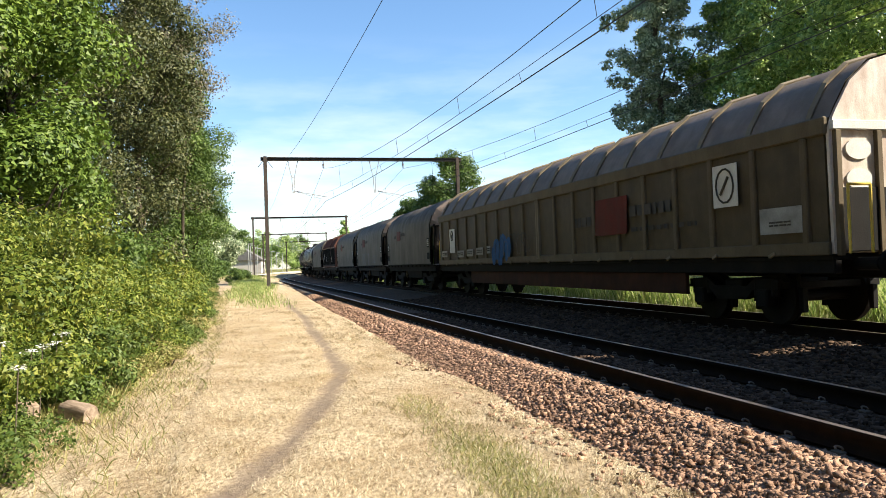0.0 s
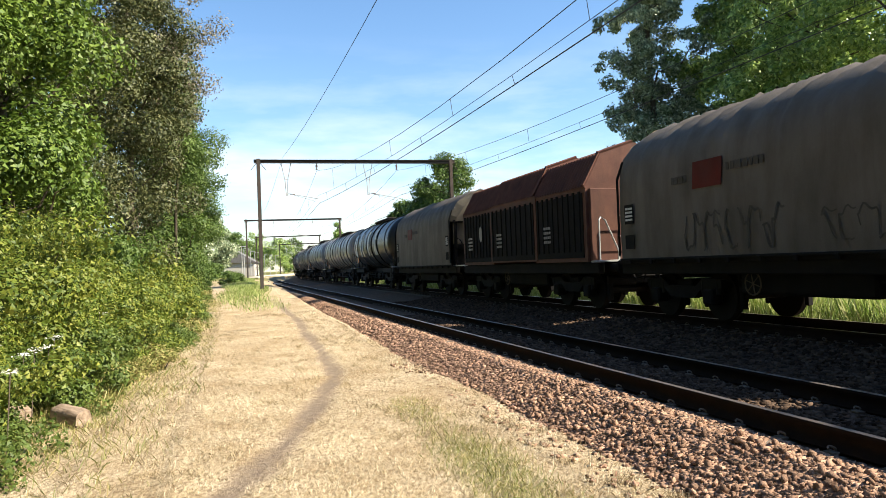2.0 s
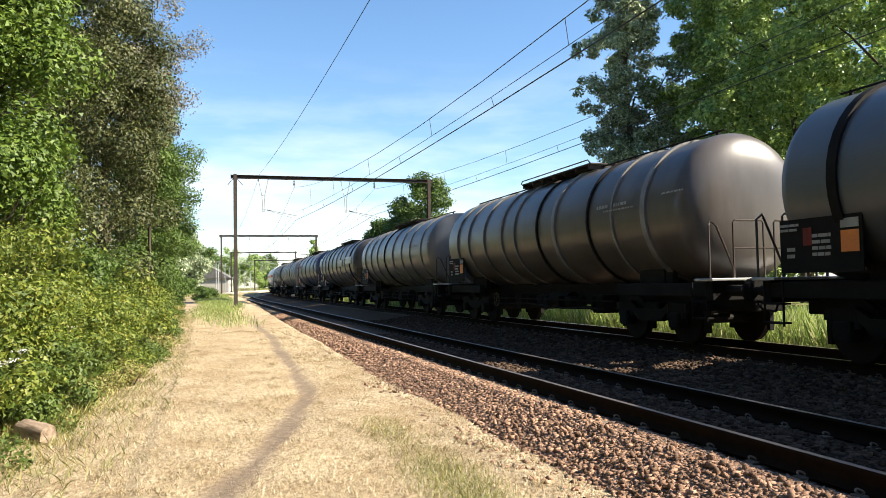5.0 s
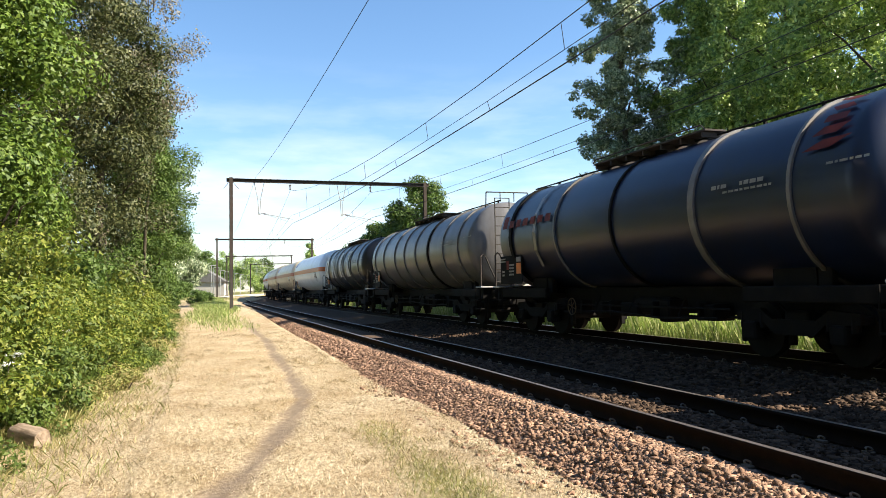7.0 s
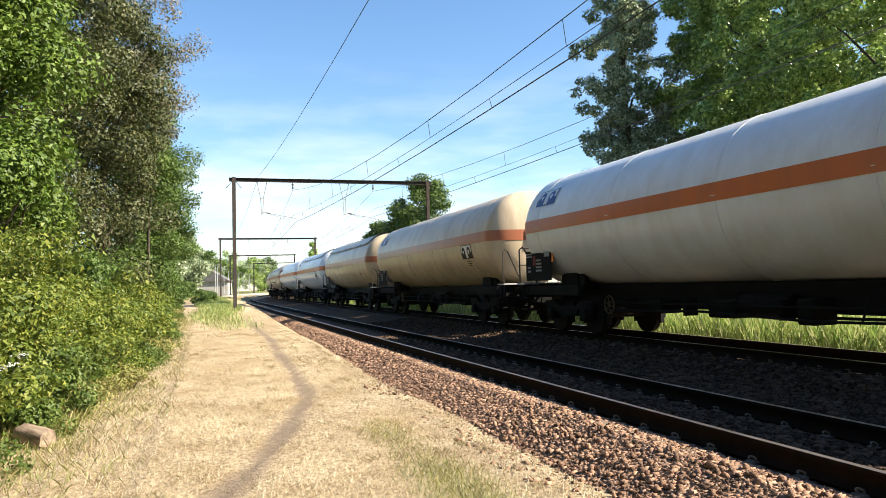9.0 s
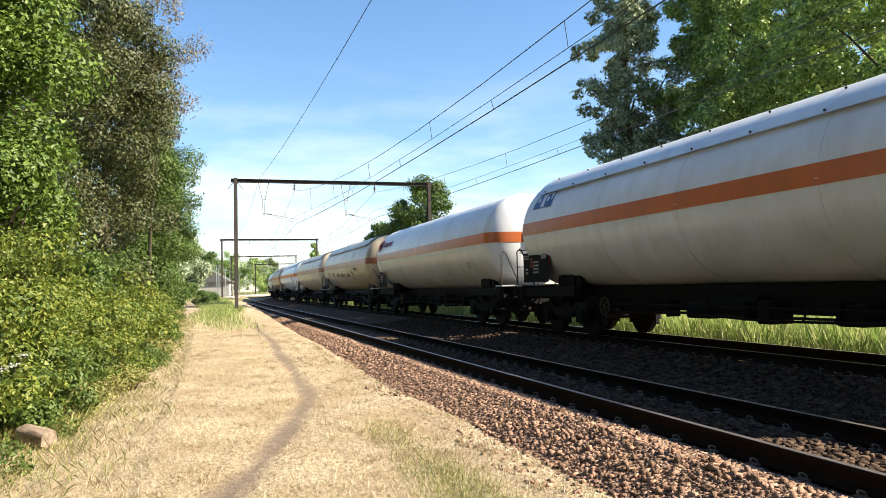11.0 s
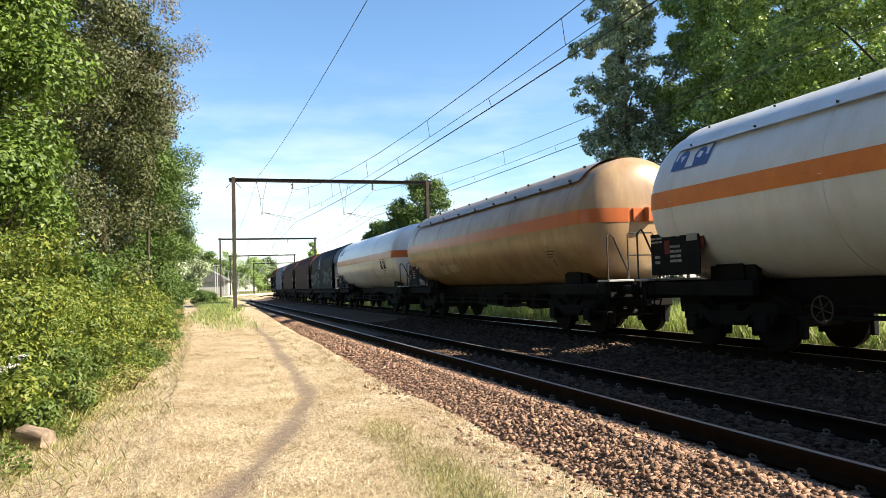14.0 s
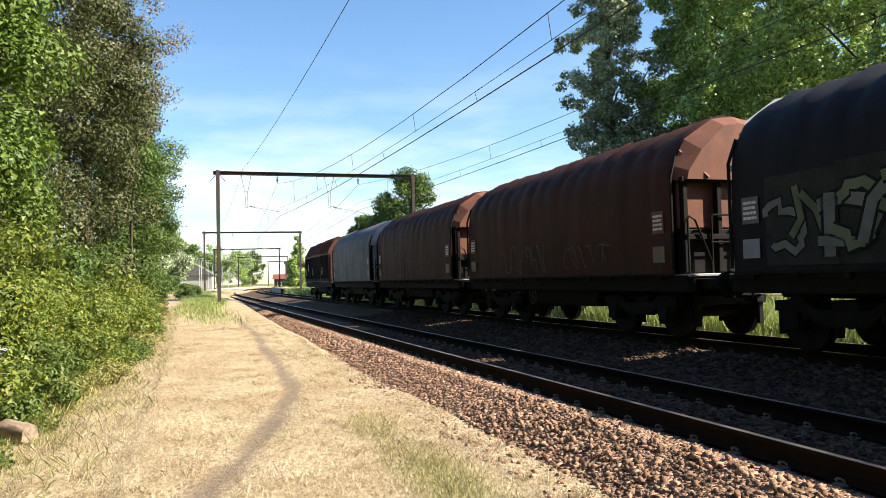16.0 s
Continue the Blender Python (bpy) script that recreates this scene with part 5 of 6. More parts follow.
        fat_shapes(t, hb * 0.84, hb * 0.1, 1.36, 2.5, 1.436, seed + 6, 9)
        fat_shapes(t, -hb * 0.22, -hb * 1.0, 1.36, 2.62, 1.436, seed + 7, 8)
        fin = [(0.5, 3.0), (-0.35, 3.0), (-0.5, 3.75), (-0.1, 3.6), (0.25, 3.35)]
        bm = bmesh.new()
        bm.faces.new([bm.verts.new((hb * 0.13 + a, 1.45 if b < 3.3 else 1.40, b - 0.1)) for a, b in fin])
        part("fin_emblem", bm, M_dimmark, t, "pale fin-shaped emblem")
        bars(t, "emblem_bars", hb * 0.13 + 0.05, 2.76, 0.95, 0.2, M_dimmark, 1.445, 1, 3, 4)
        quad(t, "notice", -hb + 0.9, 2.6, 0.5, 1.0, M_tarpblack, 1.43)
        bm = bmesh.new()
        loft(bm, [[(-hb - 0.62, y, z) for y, z in ((-0.15, 3.25), (0.15, 3.25), (0, 3.5))], [(-hb - 0.6, y, z) for y, z in ((-0.15, 3.25), (0.15, 3.25), (0, 3.5))]], close=True)
        part("warning_triangle", bm, M_yellow, t, "yellow warning triangle")
    return t


def build_hooded(L, label, seed):
    """Coil wagon with ribbed telescopic hoods, dark sides."""
    t = tagged(new("hooded_wagon"), label, "goods wagon", "wagons of the goods train")
    running_gear(t, L, L / 2 - 2.5)
    rods(t, L, L / 2 - 2.5)
    h = L / 2 - 0.55
    part("coil_trough", box(bmesh.new(), (0, 0, 0.78), (L - 8.4, 2.0, 0.5), 0.05), M_black, t)
    part("underframe", box(box(bmesh.new(), (0, 0, 1.0), (2 * h, 0.5, 0.42), 0.02), (0, 1.2, 1.05), (2 * h, 0.16, 0.3), 0.02), M_black, t)
    for x0, x1, k in ((-h + 0.35, -h / 3, 0.0), (-h / 3 - 0.15, h / 3 + 0.15, 0.05), (h / 3, h - 0.35, 0.0)):
        half = [(1.38, 1.2), (1.38, 3.0), (1.4, 3.05), (0.95, 3.85), (0.0, 4.15)]
        half = [(y + k * 0.6, z + k) for y, z in half]
        ring = half + [(-y, z) for y, z in half[-2::-1]]
        hood = part("hood", loft(bmesh.new(), [[(x, y, z) for y, z in ring] for x in (x0, x1)], close=True), M_hood, t, "rust-brown steel hood")
        n = int((x1 - x0) / 0.17)
        bm = bmesh.new()
        for i in range(n):
            x = x0 + 0.15 + i * (x1 - x0 - 0.3) / max(1, n - 1)
            pipe(bm, [(x, y + 0.005, z) for y, z in half[2:]] + [(x, -y, z) for y, z in half[-2:1:-1]], 0.038, 4)
        part("roof_corrugation", bm, M_hood, t)
        part("side_panel", box(bmesh.new(), ((x0 + x1) / 2, half[0][0] + 0.012, 2.1), (x1 - x0 - 0.3, 0.02, 1.6), 0.005), M_black, t, "near-black side")
        part("hood_band", skin(bmesh.new(), [(x0 + 0.03, y + 0.03, z + 0.03) for y, z in half[2:]], [0.05] * 3, 4), M_hood, t, "pale rust-red edge band")
        for i in range(9):
            part("side_rib", box(bmesh.new(), (x0 + 0.3 + i * (x1 - x0 - 0.6) / 8, half[0][0] + 0.03, 2.2), (0.07, 0.05, 1.5), 0.01), M_black, t)
        bars(t, "data_lettering", x1 - 0.95, 1.95, 0.45, 0.5, M_dimmark, half[0][0] + 0.062, 4, 3, seed)
    bm = bmesh.new()
    bm.faces.new([bm.verts.new((h * 0.52 + 0.15 * math.cos(q), 1.475, 2.25 + 0.27 * math.sin(q))) for q in np.linspace(0, 6.283, 19)[:-1]])
    part("oval_sign", bm, M_dimmark, t, "pale oval sign")
    for sx in (-1, 1):
        part("end_wall", box(bmesh.new(), (sx * (h - 0.32), 0, 2.1), (0.1, 2.6, 1.8), 0.02), M_hood, t)
        part("end_platform", box(bmesh.new(), (sx * (h - 0.15), 0, 1.2), (0.4, 2.6, 0.05), 0.01), M_galv, t)
        end_rails(t, sx * (h - 0.05), sx, M_galv)
    return t


def tank_profile(half, R, dome):
    left = [(-half + dome - dome * math.sin(a), R * max(0.0, math.cos(a)) ** 0.62 if math.cos(a) > 0.03 else 0.05) for a in np.linspace(math.pi / 2 - 0.02, 0, 11)]
    right = [(-x, r) for x, r in left[::-1]]
    return left + right


def shell(name, prof, a0, a1, n, zc, material, t, grow=0.0, label=""):
    full = abs(a1 - a0 - 2 * math.pi) < 1e-6
    pr = [(x, r + grow) for x, r in prof]
    rings = revolve(pr, a0, a1, n, zc)
    if full:
        rings = [r[:-1] for r in rings]
    return smooth(part(name, loft(bmesh.new(), rings, close=full, caps=full), material, t, label), 35)


def build_tank(L, paint, label, seed, R=1.45, zc=2.62, rings=6, walkway=True, plate=True, big=False, end_m=None, stripe=None, gas=None, shield=None, mark=None, tag=False, climb=False, redmark=False, patches=False):
    """Bogie tank wagon: dished barrel, hoops, saddles, walkway, ladder, rails and plates."""
    g = np.random.default_rng(seed)
    t = tagged(new("gas_tank_wagon" if gas else "tank_wagon"), label, "tank wagon", "wagons of the goods train")
    pivot = L / 2 - 2.9
    a0_ = pivot - 1.7                                   # half of the bay between the bogies
    running_gear(t, L, pivot)
    rods(t, L, pivot)
    h = L / 2 - 0.62
    half = h - 0.35
    prof = tank_profile(half, R, 0.48 if not gas else 0.62)
    shell("barrel", prof, 0, 2 * math.pi, 56, zc, paint, t)
    part("underframe", box(bmesh.new(), (0, 0, 0.92), (2 * h, 0.7, 0.54), 0.02), M_black, t)
    for sx in (-1, 1):
        part("headstock", box(bmesh.new(), (sx * (h - 0.08), 0, 1.04), (0.16, 2.5, 0.36), 0.02), M_black, t)
        for sy in (-1, 1):
            part("side_sill", box(bmesh.new(), (sx * (h - 1.6), sy * 1.15, 1.06), (3.2, 0.14, 0.26), 0.02), M_black, t)
            part("saddle_plate", box(bmesh.new(), (sx * pivot, sy * 0.8, 1.3), (1.2, 0.14, 0.5), 0.02), M_black, t)
    for x, q in ((-a0_ * 0.75, 0.5), (-a0_ * 0.3, 0.35), (a0_ * 0.15, 0.7), (a0_ * 0.6, 0.4)):
        part("gear_box", box(bmesh.new(), (x, 0.55, 0.7), (q, 0.5, 0.26 + 0.2 * g.random()), 0.03), M_black, t)
    bm = pipe(bmesh.new(), [(-a0_, 1.1, 0.62), (-a0_ * 0.4, 1.12, 0.58), (a0_ * 0.2, 1.1, 0.66), (a0_, 1.1, 0.6)], 0.022)
    for x in (-a0_ * 0.6, 0.0, a0_ * 0.5):
        tube(bm, (x, 1.1, 0.6), (x, 0.9, 1.0), 0.018, 5)
    part("side_pipe", bm, M_black, t)
    for sx in (-1, 1):
        pts = [(R * 1.01 * math.cos(a), zc + R * 1.01 * math.sin(a)) for a in np.linspace(radians(232), radians(308), 11)]
        part("saddle", loft(bmesh.new(), [[(sx * pivot + d, y, z) for y, z in pts] + [(sx * pivot + d, 0.9, 1.05), (sx * pivot + d, -0.9, 1.05)] for d in (-0.35, 0.35)], close=True), M_black, t)
        part("end_platform", box(bmesh.new(), (sx * (h - 0.12), 0, 1.24), (0.5, 2.7, 0.05), 0.01), M_galv, t)
        end_rails(t, sx * (h + 0.02), sx, M_steel, 1.3)
        if gas:
            part("end_lamp_bracket", box(box(bmesh.new(), (sx * (half + 0.08), 0, zc + 0.06), (0.22, 0.2, 0.34), 0.02), (sx * (half + 0.02), 0, zc + 0.06), (0.04, 0.78, 0.3), 0.005), gas, t, "box bracket on the tank's end")
        bm = bmesh.new()
        for z in (0.55, 0.85):
            box(bm, (sx * (h - 0.3), 1.25, z), (0.4, 0.2, 0.03), 0.004)
        pipe(bm, [(sx * (h - 0.1), 1.3, 0.5), (sx * (h - 0.1), 1.3, 1.2)], 0.018)
        pipe(bm, [(sx * (h - 0.5), 1.3, 0.5), (sx * (h - 0.5), 1.3, 1.2)], 0.018)
        part("footstep", bm, M_black, t)
    for k in range(rings):
        x = -half + 1.3 + k * (2 * half - 2.6) / max(1, rings - 1) + g.normal() * 0.1
        w = 0.035 if g.random() < 0.8 else 0.08
        shell("hoop" if not gas else "weld_seam", [(x - w, R), (x - w, R + (0.045 if not gas else 0.008)), (x + w, R + (0.045 if not gas else 0.008)), (x + w, R)], 0, 2 * math.pi, 40, zc,
              paint if gas else (M_black if g.random() < 0.3 else M_hoop), t)
    if gas:
        run = [(x, r) for x, r in prof if r > 0.36]
        way = [(x, r, 1) for x, r in run] + [(x, r, -1) for x, r in run[::-1]]
        secs = [[(x + math.copysign(0.008, x), sy * math.sqrt((r + 0.008) ** 2 - z * z), zc + z) for z in np.linspace(-0.1, 0.225, 5)] for x, r, sy in way + way[:1]]
        smooth(part("colour_band", loft(bmesh.new(), secs, caps=False), gas, t, "orange warning band"), 50)
        quad(t, "hazard_panel", half - 1.6, zc - 0.75, 0.4, 0.3, M_orange if seed % 2 else M_red, R * 0.86 + 0.04)
    if shield:
        pr = [(-half + 0.9, R), (half - 0.9, R)]
        shell("sun_shield", pr, radians(38), radians(142), 26, zc, shield, t, 0.07, "sheet-metal sun shield over the barrel")
        bm = bmesh.new()
        for k in range(9):
            x = -half + 1.4 + k * (2 * half - 2.8) / 8
            for a in (radians(40), radians(60)):
                q = 1.0 if shield is M_gas_tan else 0.55
                box(bm, (x, (R + 0.075) * math.cos(a), zc + (R + 0.075) * math.sin(a)), (0.05 * q, 0.05 * q, 0.1 * q), 0, Matrix.Rotation(a - 1.57, 4, "X"))
        part("shield_bracket", bm, M_black, t)
    if walkway:
        bm = bmesh.new()
        z = zc + R + 0.12
        box(bm, (0, 0.35, z), (4.2, 0.5, 0.04), 0.005)
        box(bm, (0, -0.35, z), (4.2, 0.5, 0.04), 0.005)
        for x in np.linspace(-2, 2, 7):
            box(bm, (x, 0, z - 0.08), (0.05, 1.2, 0.1))
        pipe(bm, [(-2.1, 0.62, z + 0.02), (-2.0, 0.62, z + 0.1), (2.0, 0.62, z + 0.1), (2.1, 0.62, z + 0.02)], 0.016)
        part("top_walkway", bm, M_steel, t)
        bm = bmesh.new()
        tube(bm, (0, 0, z - 0.2), (0, 0, z + 0.06), 0.3, 18)
        part("manhole", bm, M_black, t)
        bm = bmesh.new()
        pipe(bm, [(-half + 0.4, 0.25, zc + R + 0.05), (half - 0.4, 0.25, zc + R + 0.05)], 0.02)
        for x in np.linspace(-half + 0.6, half - 0.6, 10):
            box(bm, (x, 0.25, zc + R + 0.0), (0.05, 0.05, 0.14))
        part("top_pipe", bm, M_black, t)
        if climb:
            ladder(t, -h + 0.06, 0.5, 1.25, 4.1, 0.5, M_dark)
            bm = pipe(bmesh.new(), [(-half + 0.5, 0.75, zc + R - 0.2), (-half + 0.45, 0.75, zc + R + 0.32), (-half + 0.45, -0.75, zc + R + 0.32), (-half + 0.5, -0.75, zc + R - 0.2)], 0.02)
            for q in (-0.25, 0.25):
                tube(bm, (-half + 0.45, q, zc + R), (-half + 0.45, q, zc + R + 0.32), 0.018, 6)
            part("top_guard_rail", bm, M_dark, t)
    if plate:
        quad(t, "data_board", half - 0.95, 1.72, 1.5, 0.8, M_black, 1.34, "black data board", th=0.02)
        bars(t, "data_lettering", half - 1.0, 1.72, 0.34, 0.36, M_dimmark, 1.365, 4, 2, seed)
        bars(t, "data_lettering", half - 0.4, 2.0, 0.36, 0.14, M_dimmark, 1.365, 2, 2, seed + 1)
        bars(t, "data_lettering", half - 0.42, 1.62, 0.16, 0.2, M_dimmark, 1.365, 2, 2, seed + 2)
        quad(t, "hazard_plate", half - 1.5, 2.0, 0.3, 0.13, M_dimmark, 1.365, "soiled white plate")
        if not gas:
            quad(t, "hazard_plate", half - 1.5, 1.75, 0.3, 0.3, M_orange, 1.365, "orange hazard plate")
        quad(t, "hazard_plate", half - 0.75, 1.85, 0.16, 0.26, M_fadedred, 1.367, "red hazard mark")

    def patch(name, x0, x1, a0, a1, material, slant=0.0, lab="", lift=0.0):
        n, m2 = 6, 2
        secs = []
        for i in range(n + 1):
            a = a0 + (a1 - a0) * i / n
            rr = R + lift + (0.05 if not gas else 0.012)
            y, z = rr * math.cos(a), zc + rr * math.sin(a)
            dx = slant * i / n
            secs.append([(x0 - dx, y, z), (x1 - dx, y, z)])
        return part(name, loft(bmesh.new(), secs, caps=False), material, t, lab)

    if big:                                             # large pale emblem blocks along the barrel
        span = 2 * half * 0.74
        x = half - 0.7
        w = span / 6.6
        for k in range(4):
            x1 = x - k * span / 3.9
            cx, a_lo, a_hi = x1 - 0.5 * w, radians(-25), radians(36)

            def spot(u, f):                                 # u across the shape, f from its foot to its head
                a = a_lo + (a_hi - a_lo) * f
                return (cx - u * w * 0.5, (R + 0.05) * math.cos(a), zc + (R + 0.05) * math.sin(a))
            F = [i / 12 for i in range(13)]
            if k == 0:                                      # oval ring
                Q = np.linspace(0, 6.283, 25)
                runs = [[(spot(0.85 * math.cos(q), 0.5 + 0.5 * math.sin(q)), spot(0.22 * math.cos(q), 0.5 + 0.27 * math.sin(q))) for q in Q]]
            elif k == 1:                                    # two leaning bars
                runs = [[(spot(sd * (0.95 - 0.75 * f), f), spot(sd * (0.3 - 0.3 * f), f)) for f in F] for sd in (-1, 1)]
            elif k == 2:                                    # wedge
                runs = [[(spot(-0.3 - 0.25 * f, f), spot(0.26 + 0.2 * f, f)) for f in F], [(spot(1.15 - 0.5 * f, f * 0.7 - 0.12), spot(0.95 - 0.5 * f, f * 0.7 - 0.12)) for f in F]]
            else:                                           # waisted block
                runs = [[(spot(-0.25 - 0.5 * abs(2 * f - 1), f), spot(0.25 + 0.5 * abs(2 * f - 1), f)) for f in F]]
            for run in runs:
                part("emblem_block", loft(bmesh.new(), run, caps=False), M_mark, t, "large pale painted shape")
    if mark:                                            # framed pictogram panel near each end
        for x0 in (half - 1.0, -half + 2.9):
            lo, hi = (radians(22), radians(40)) if x0 > 0 else (radians(-22), radians(-4))
            mm = M_blue if x0 > 0 else M_dark
            patch("pictogram_frame", x0, x0 - 1.05, lo, hi, mm, 0, "small framed pictogram")
            step = (hi - lo) / 10
            patch("pictogram_field", x0 - 0.05, x0 - 1.0, lo + 4.5 * step, hi - 0.6 * step, M_gas_white, lift=0.004)
            patch("pictogram_field", x0 - 0.42, x0 - 0.63, lo + 0.6 * step, lo + 4.5 * step, M_gas_white, lift=0.004)
            for d, corners in ((0.28, 4), (0.77, 5)):
                for grow, mat, nm, k in ((0.16, mm, "pictogram_disc", 16), (0.085, M_gas_white, "pictogram", corners)):
                    bm = bmesh.new()
                    a, r_ = (lo + hi) / 2, R + (0.022 if k == 16 else 0.028)
                    pts = [(x0 - d - grow * math.cos(q), r_ * math.cos(a + 0.72 * grow * math.sin(q)), zc + r_ * math.sin(a + 0.72 * grow * math.sin(q))) for q in np.linspace(0.5, 6.783, k)[:-1]]
                    bm.faces.new([bm.verts.new(q) for q in pts])
                    part(nm, bm, mat, t)
    if gas and gas is not M_orange and paint is not M_gas_white:
        for k in range(4):
            x = half - 2.6 - k * (2 * half - 5) / 3
            for i in range(5):
                patch("seam_stain", x + 0.02 * g.normal(), x - 0.03 - 0.03 * g.random(), radians(-42 + 8 * i), radians(-35 + 8 * i), M_rope if i % 2 else M_tanlight)
    if paint is M_gas_tan:
        for x, q, a0, a1 in ((1.5, 1.5, -46, -20), (4.3, 0.7, -44, -28), (5.3, 1.1, -40, -28)):
            patch("repainted_patch", half - x, half - x - q, radians(a0), radians(a1), M_gas_cream, 0.1)
    if stripe:
        patch("painted_stripe", half - 0.1 - 2.6, half - 2.85, radians(-35), radians(75), stripe)
    if gas:
        for k in range(3):
            patch("stencil", -half + 2.6, -half + 2.1 + 0.1 * k, radians(-26 - 3 * k), radians(-25 - 3 * k), M_dark)
    else:
        for k, (x, a, q) in enumerate(((2.5, 8, 0.5), (3.2, 8, 0.4), (2.9, 4.5, 1.1), (0.75, 10, 0.7))):
            u = 0.0
            while u < q:                                    # short stencilled bars
                r_ = 0.05 + 0.09 * g.random()
                patch("stencil", -half + x - u, -half + x - u - r_, radians(a), radians(a + (2.6 if k < 2 else 1.4)), M_dimmark)
                u += r_ + 0.03
    if patches:                                             # repainted rectangles between the hoops
        for x, q, a0, a1 in ((2.6, 1.9, -2, 14), (5.0, 1.3, -6, 10), (half * 2 - 0.3, 1.1, 2, 26)):
            patch("repainted_patch", -half + x, -half + x - q, radians(a0), radians(a1), M_tk_light)
    if redmark:                                             # worn red strokes at both ends
        for k in range(5):
            a = radians(20 + 9 * k)
            patch("red_mark", -half + 1.25 - 0.1 * k, -half + 0.75 - 0.05 * k, a, a + 0.1, M_fadedred, 0.35 - 0.17 * k)
        for k in range(7):
            patch("red_mark", half - 0.7 - 0.45 * k, half - 1.0 - 0.45 * k, radians(10), radians(18 if k else 24), M_fadedred)
    if tag:                                                 # thin wordless tags along the flank
        for k in range(8):
            x, a = half - 2.6 - k * 1.35 + g.normal() * 0.2, radians(-24 + 13 * g.random())
            for i in range(4 + k % 3):
                bm = bmesh.new()
                q0, span, r_ = g.uniform(0, 6.28), g.uniform(2, 6), g.uniform(0.07, 0.12)
                pts = []
                for q in np.linspace(q0, q0 + span, 9):
                    b = a + 0.8 * r_ * math.sin(q)
                    pts.append((x - i * 0.17 - r_ * math.cos(q), (R + 0.006) * math.cos(b), zc + (R + 0.006) * math.sin(b)))
                part("graffiti", pipe(bm, pts, 0.007, 4), M_dark, t)
    return t


# the train in order from its head; place of each wagon's front end along the line at the start, in metres
TRAIN = []
V = 25.842


def add(q0, q1, wagon):
    TRAIN.append(((q0 + q1) / 2, (q1 - q0) / 2, wagon))


GREYTARP = "coil wagon under a weathered grey tarpaulin"
add(-10.4, 12.9, build_habbiins(23.30, "long tan sliding-wall wagon with a ribbed roof"))
add(12.95, 35.95, build_habbiins(23.00, "tan sliding-wall wagon with ribbed roof, red square, blue graffiti", True))
add(35.95, 47.45, build_coil(11.50, M_tarp, M_habroof, GREYTARP + " with a red square", 1, logo=True))
add(47.45, 58.95, build_coil(11.50, M_tarp, M_habroof, GREYTARP + " with scrawled marks", 2, logo=True, tags=1))
add(58.95, 70.3, build_coil(11.35, M_tarp, M_tanlight, GREYTARP + " with dark scrawls", 3, logo=True, tags=2))
add(70.3, 82.0, build_hooded(11.70, "rust-brown hooded coil wagon with near-black sides", 4))
add(82.0, 93.5, build_coil(11.50, M_tarp, M_tanlight, GREYTARP + " with a beige end", 5, logo=True))
add(93.5, 107.7, build_tank(14.20, M_tk_black, "black tank wagon with large pale painted blocks", 6, big=True))
add(107.7, 125.2, build_tank(17.50, M_tk_light, "pale grey tank wagon with stained hoops", 7, rings=9))
add(125.2, 141.2, build_tank(16.00, M_tk_slate, "slate-grey tank wagon with thin hoops", 8, rings=6))
add(141.2, 157.3, build_tank(16.10, M_tk_brown, "brown-grey tank wagon with many hoops", 9, rings=10))
add(157.3, 172.8, build_tank(15.50, M_tk_grey, "grey tank wagon with many hoops", 10, rings=8))
add(172.8, 188.4, build_tank(15.60, M_tk_brown, "brown-grey tank wagon with a pale vertical stripe", 11, rings=8, stripe=M_tk_light, patches=True))
add(188.4, 203.4, build_tank(15.00, M_tk_blue, "dark blue tank wagon with a pale vertical stripe", 12, rings=5, stripe=M_tk_light, redmark=True))
add(203.4, 220.3, build_tank(16.90, M_tk_grey, "grey tank wagon with hoops and an end ladder", 13, rings=8, climb=True))
add(220.3, 235.35, build_tank(15.05, M_tk_black, "black tank wagon with large pale painted blocks", 14, big=True))
GAS = dict(R=1.5, zc=2.68, rings=5, walkway=False)
add(235.35, 253.5, build_tank(18.15, M_gas_white, "white gas tank wagon with an orange band", 15, gas=M_band, mark=True, **GAS))
add(253.5, 271.5, build_tank(18.00, M_gas_cream, "soiled cream gas tank wagon with a faded orange band", 16, gas=M_bandfaded, mark=True, **GAS))
add(271.5, 288.4, build_tank(16.90, M_gas_cream, "soiled cream gas tank wagon with a sun shield", 17, gas=M_bandfaded, shield=M_gas_cream, **GAS))
add(288.4, 305.5, build_tank(17.10, M_gas_white, "white gas tank wagon with an orange band and sun shield", 18, gas=M_band, shield=M_gas_white, mark=True, **GAS))
add(305.5, 323.6, build_tank(18.10, M_gas_white, "white gas tank wagon with a maroon emblem", 19, gas=M_band, **GAS))
add(323.6, 341.3, build_tank(17.70, M_gas_cream, "cream gas tank wagon with graffiti and sun shield", 20, gas=M_bandfaded, shield=M_gas_cream, tag=True, **GAS))
add(341.3, 358.6, build_tank(17.30, M_gas_cream, "cream gas tank wagon with a faded band", 21, gas=M_bandfaded, shield=M_gas_cream, **GAS))
add(358.6, 376.6, build_tank(18.00, M_gas_white, "white gas tank wagon with a sun shield", 22, gas=M_orange, shield=M_gas_white, mark=True, **GAS))
add(376.6, 394.7, build_tank(18.10, M_gas_tan, "brown-stained gas tank wagon with a bracketed sun shield", 23, gas=M_band, shield=M_gas_tan, **GAS))
add(394.7, 412.3, build_tank(17.60, M_gas_white, "off-white gas tank wagon with an orange band", 24, gas=M_band, mark=True, **GAS))
add(412.35, 424.5, build_coil(12.15, M_tarpblack, M_lilac, "coil wagon under a black tarpaulin with pale graffiti", 25, crest=True))
add(424.5, 436.4, build_coil(11.90, M_tarpbrown, M_rustred, "coil wagon under a rust-brown tarpaulin", 26, tags=2))
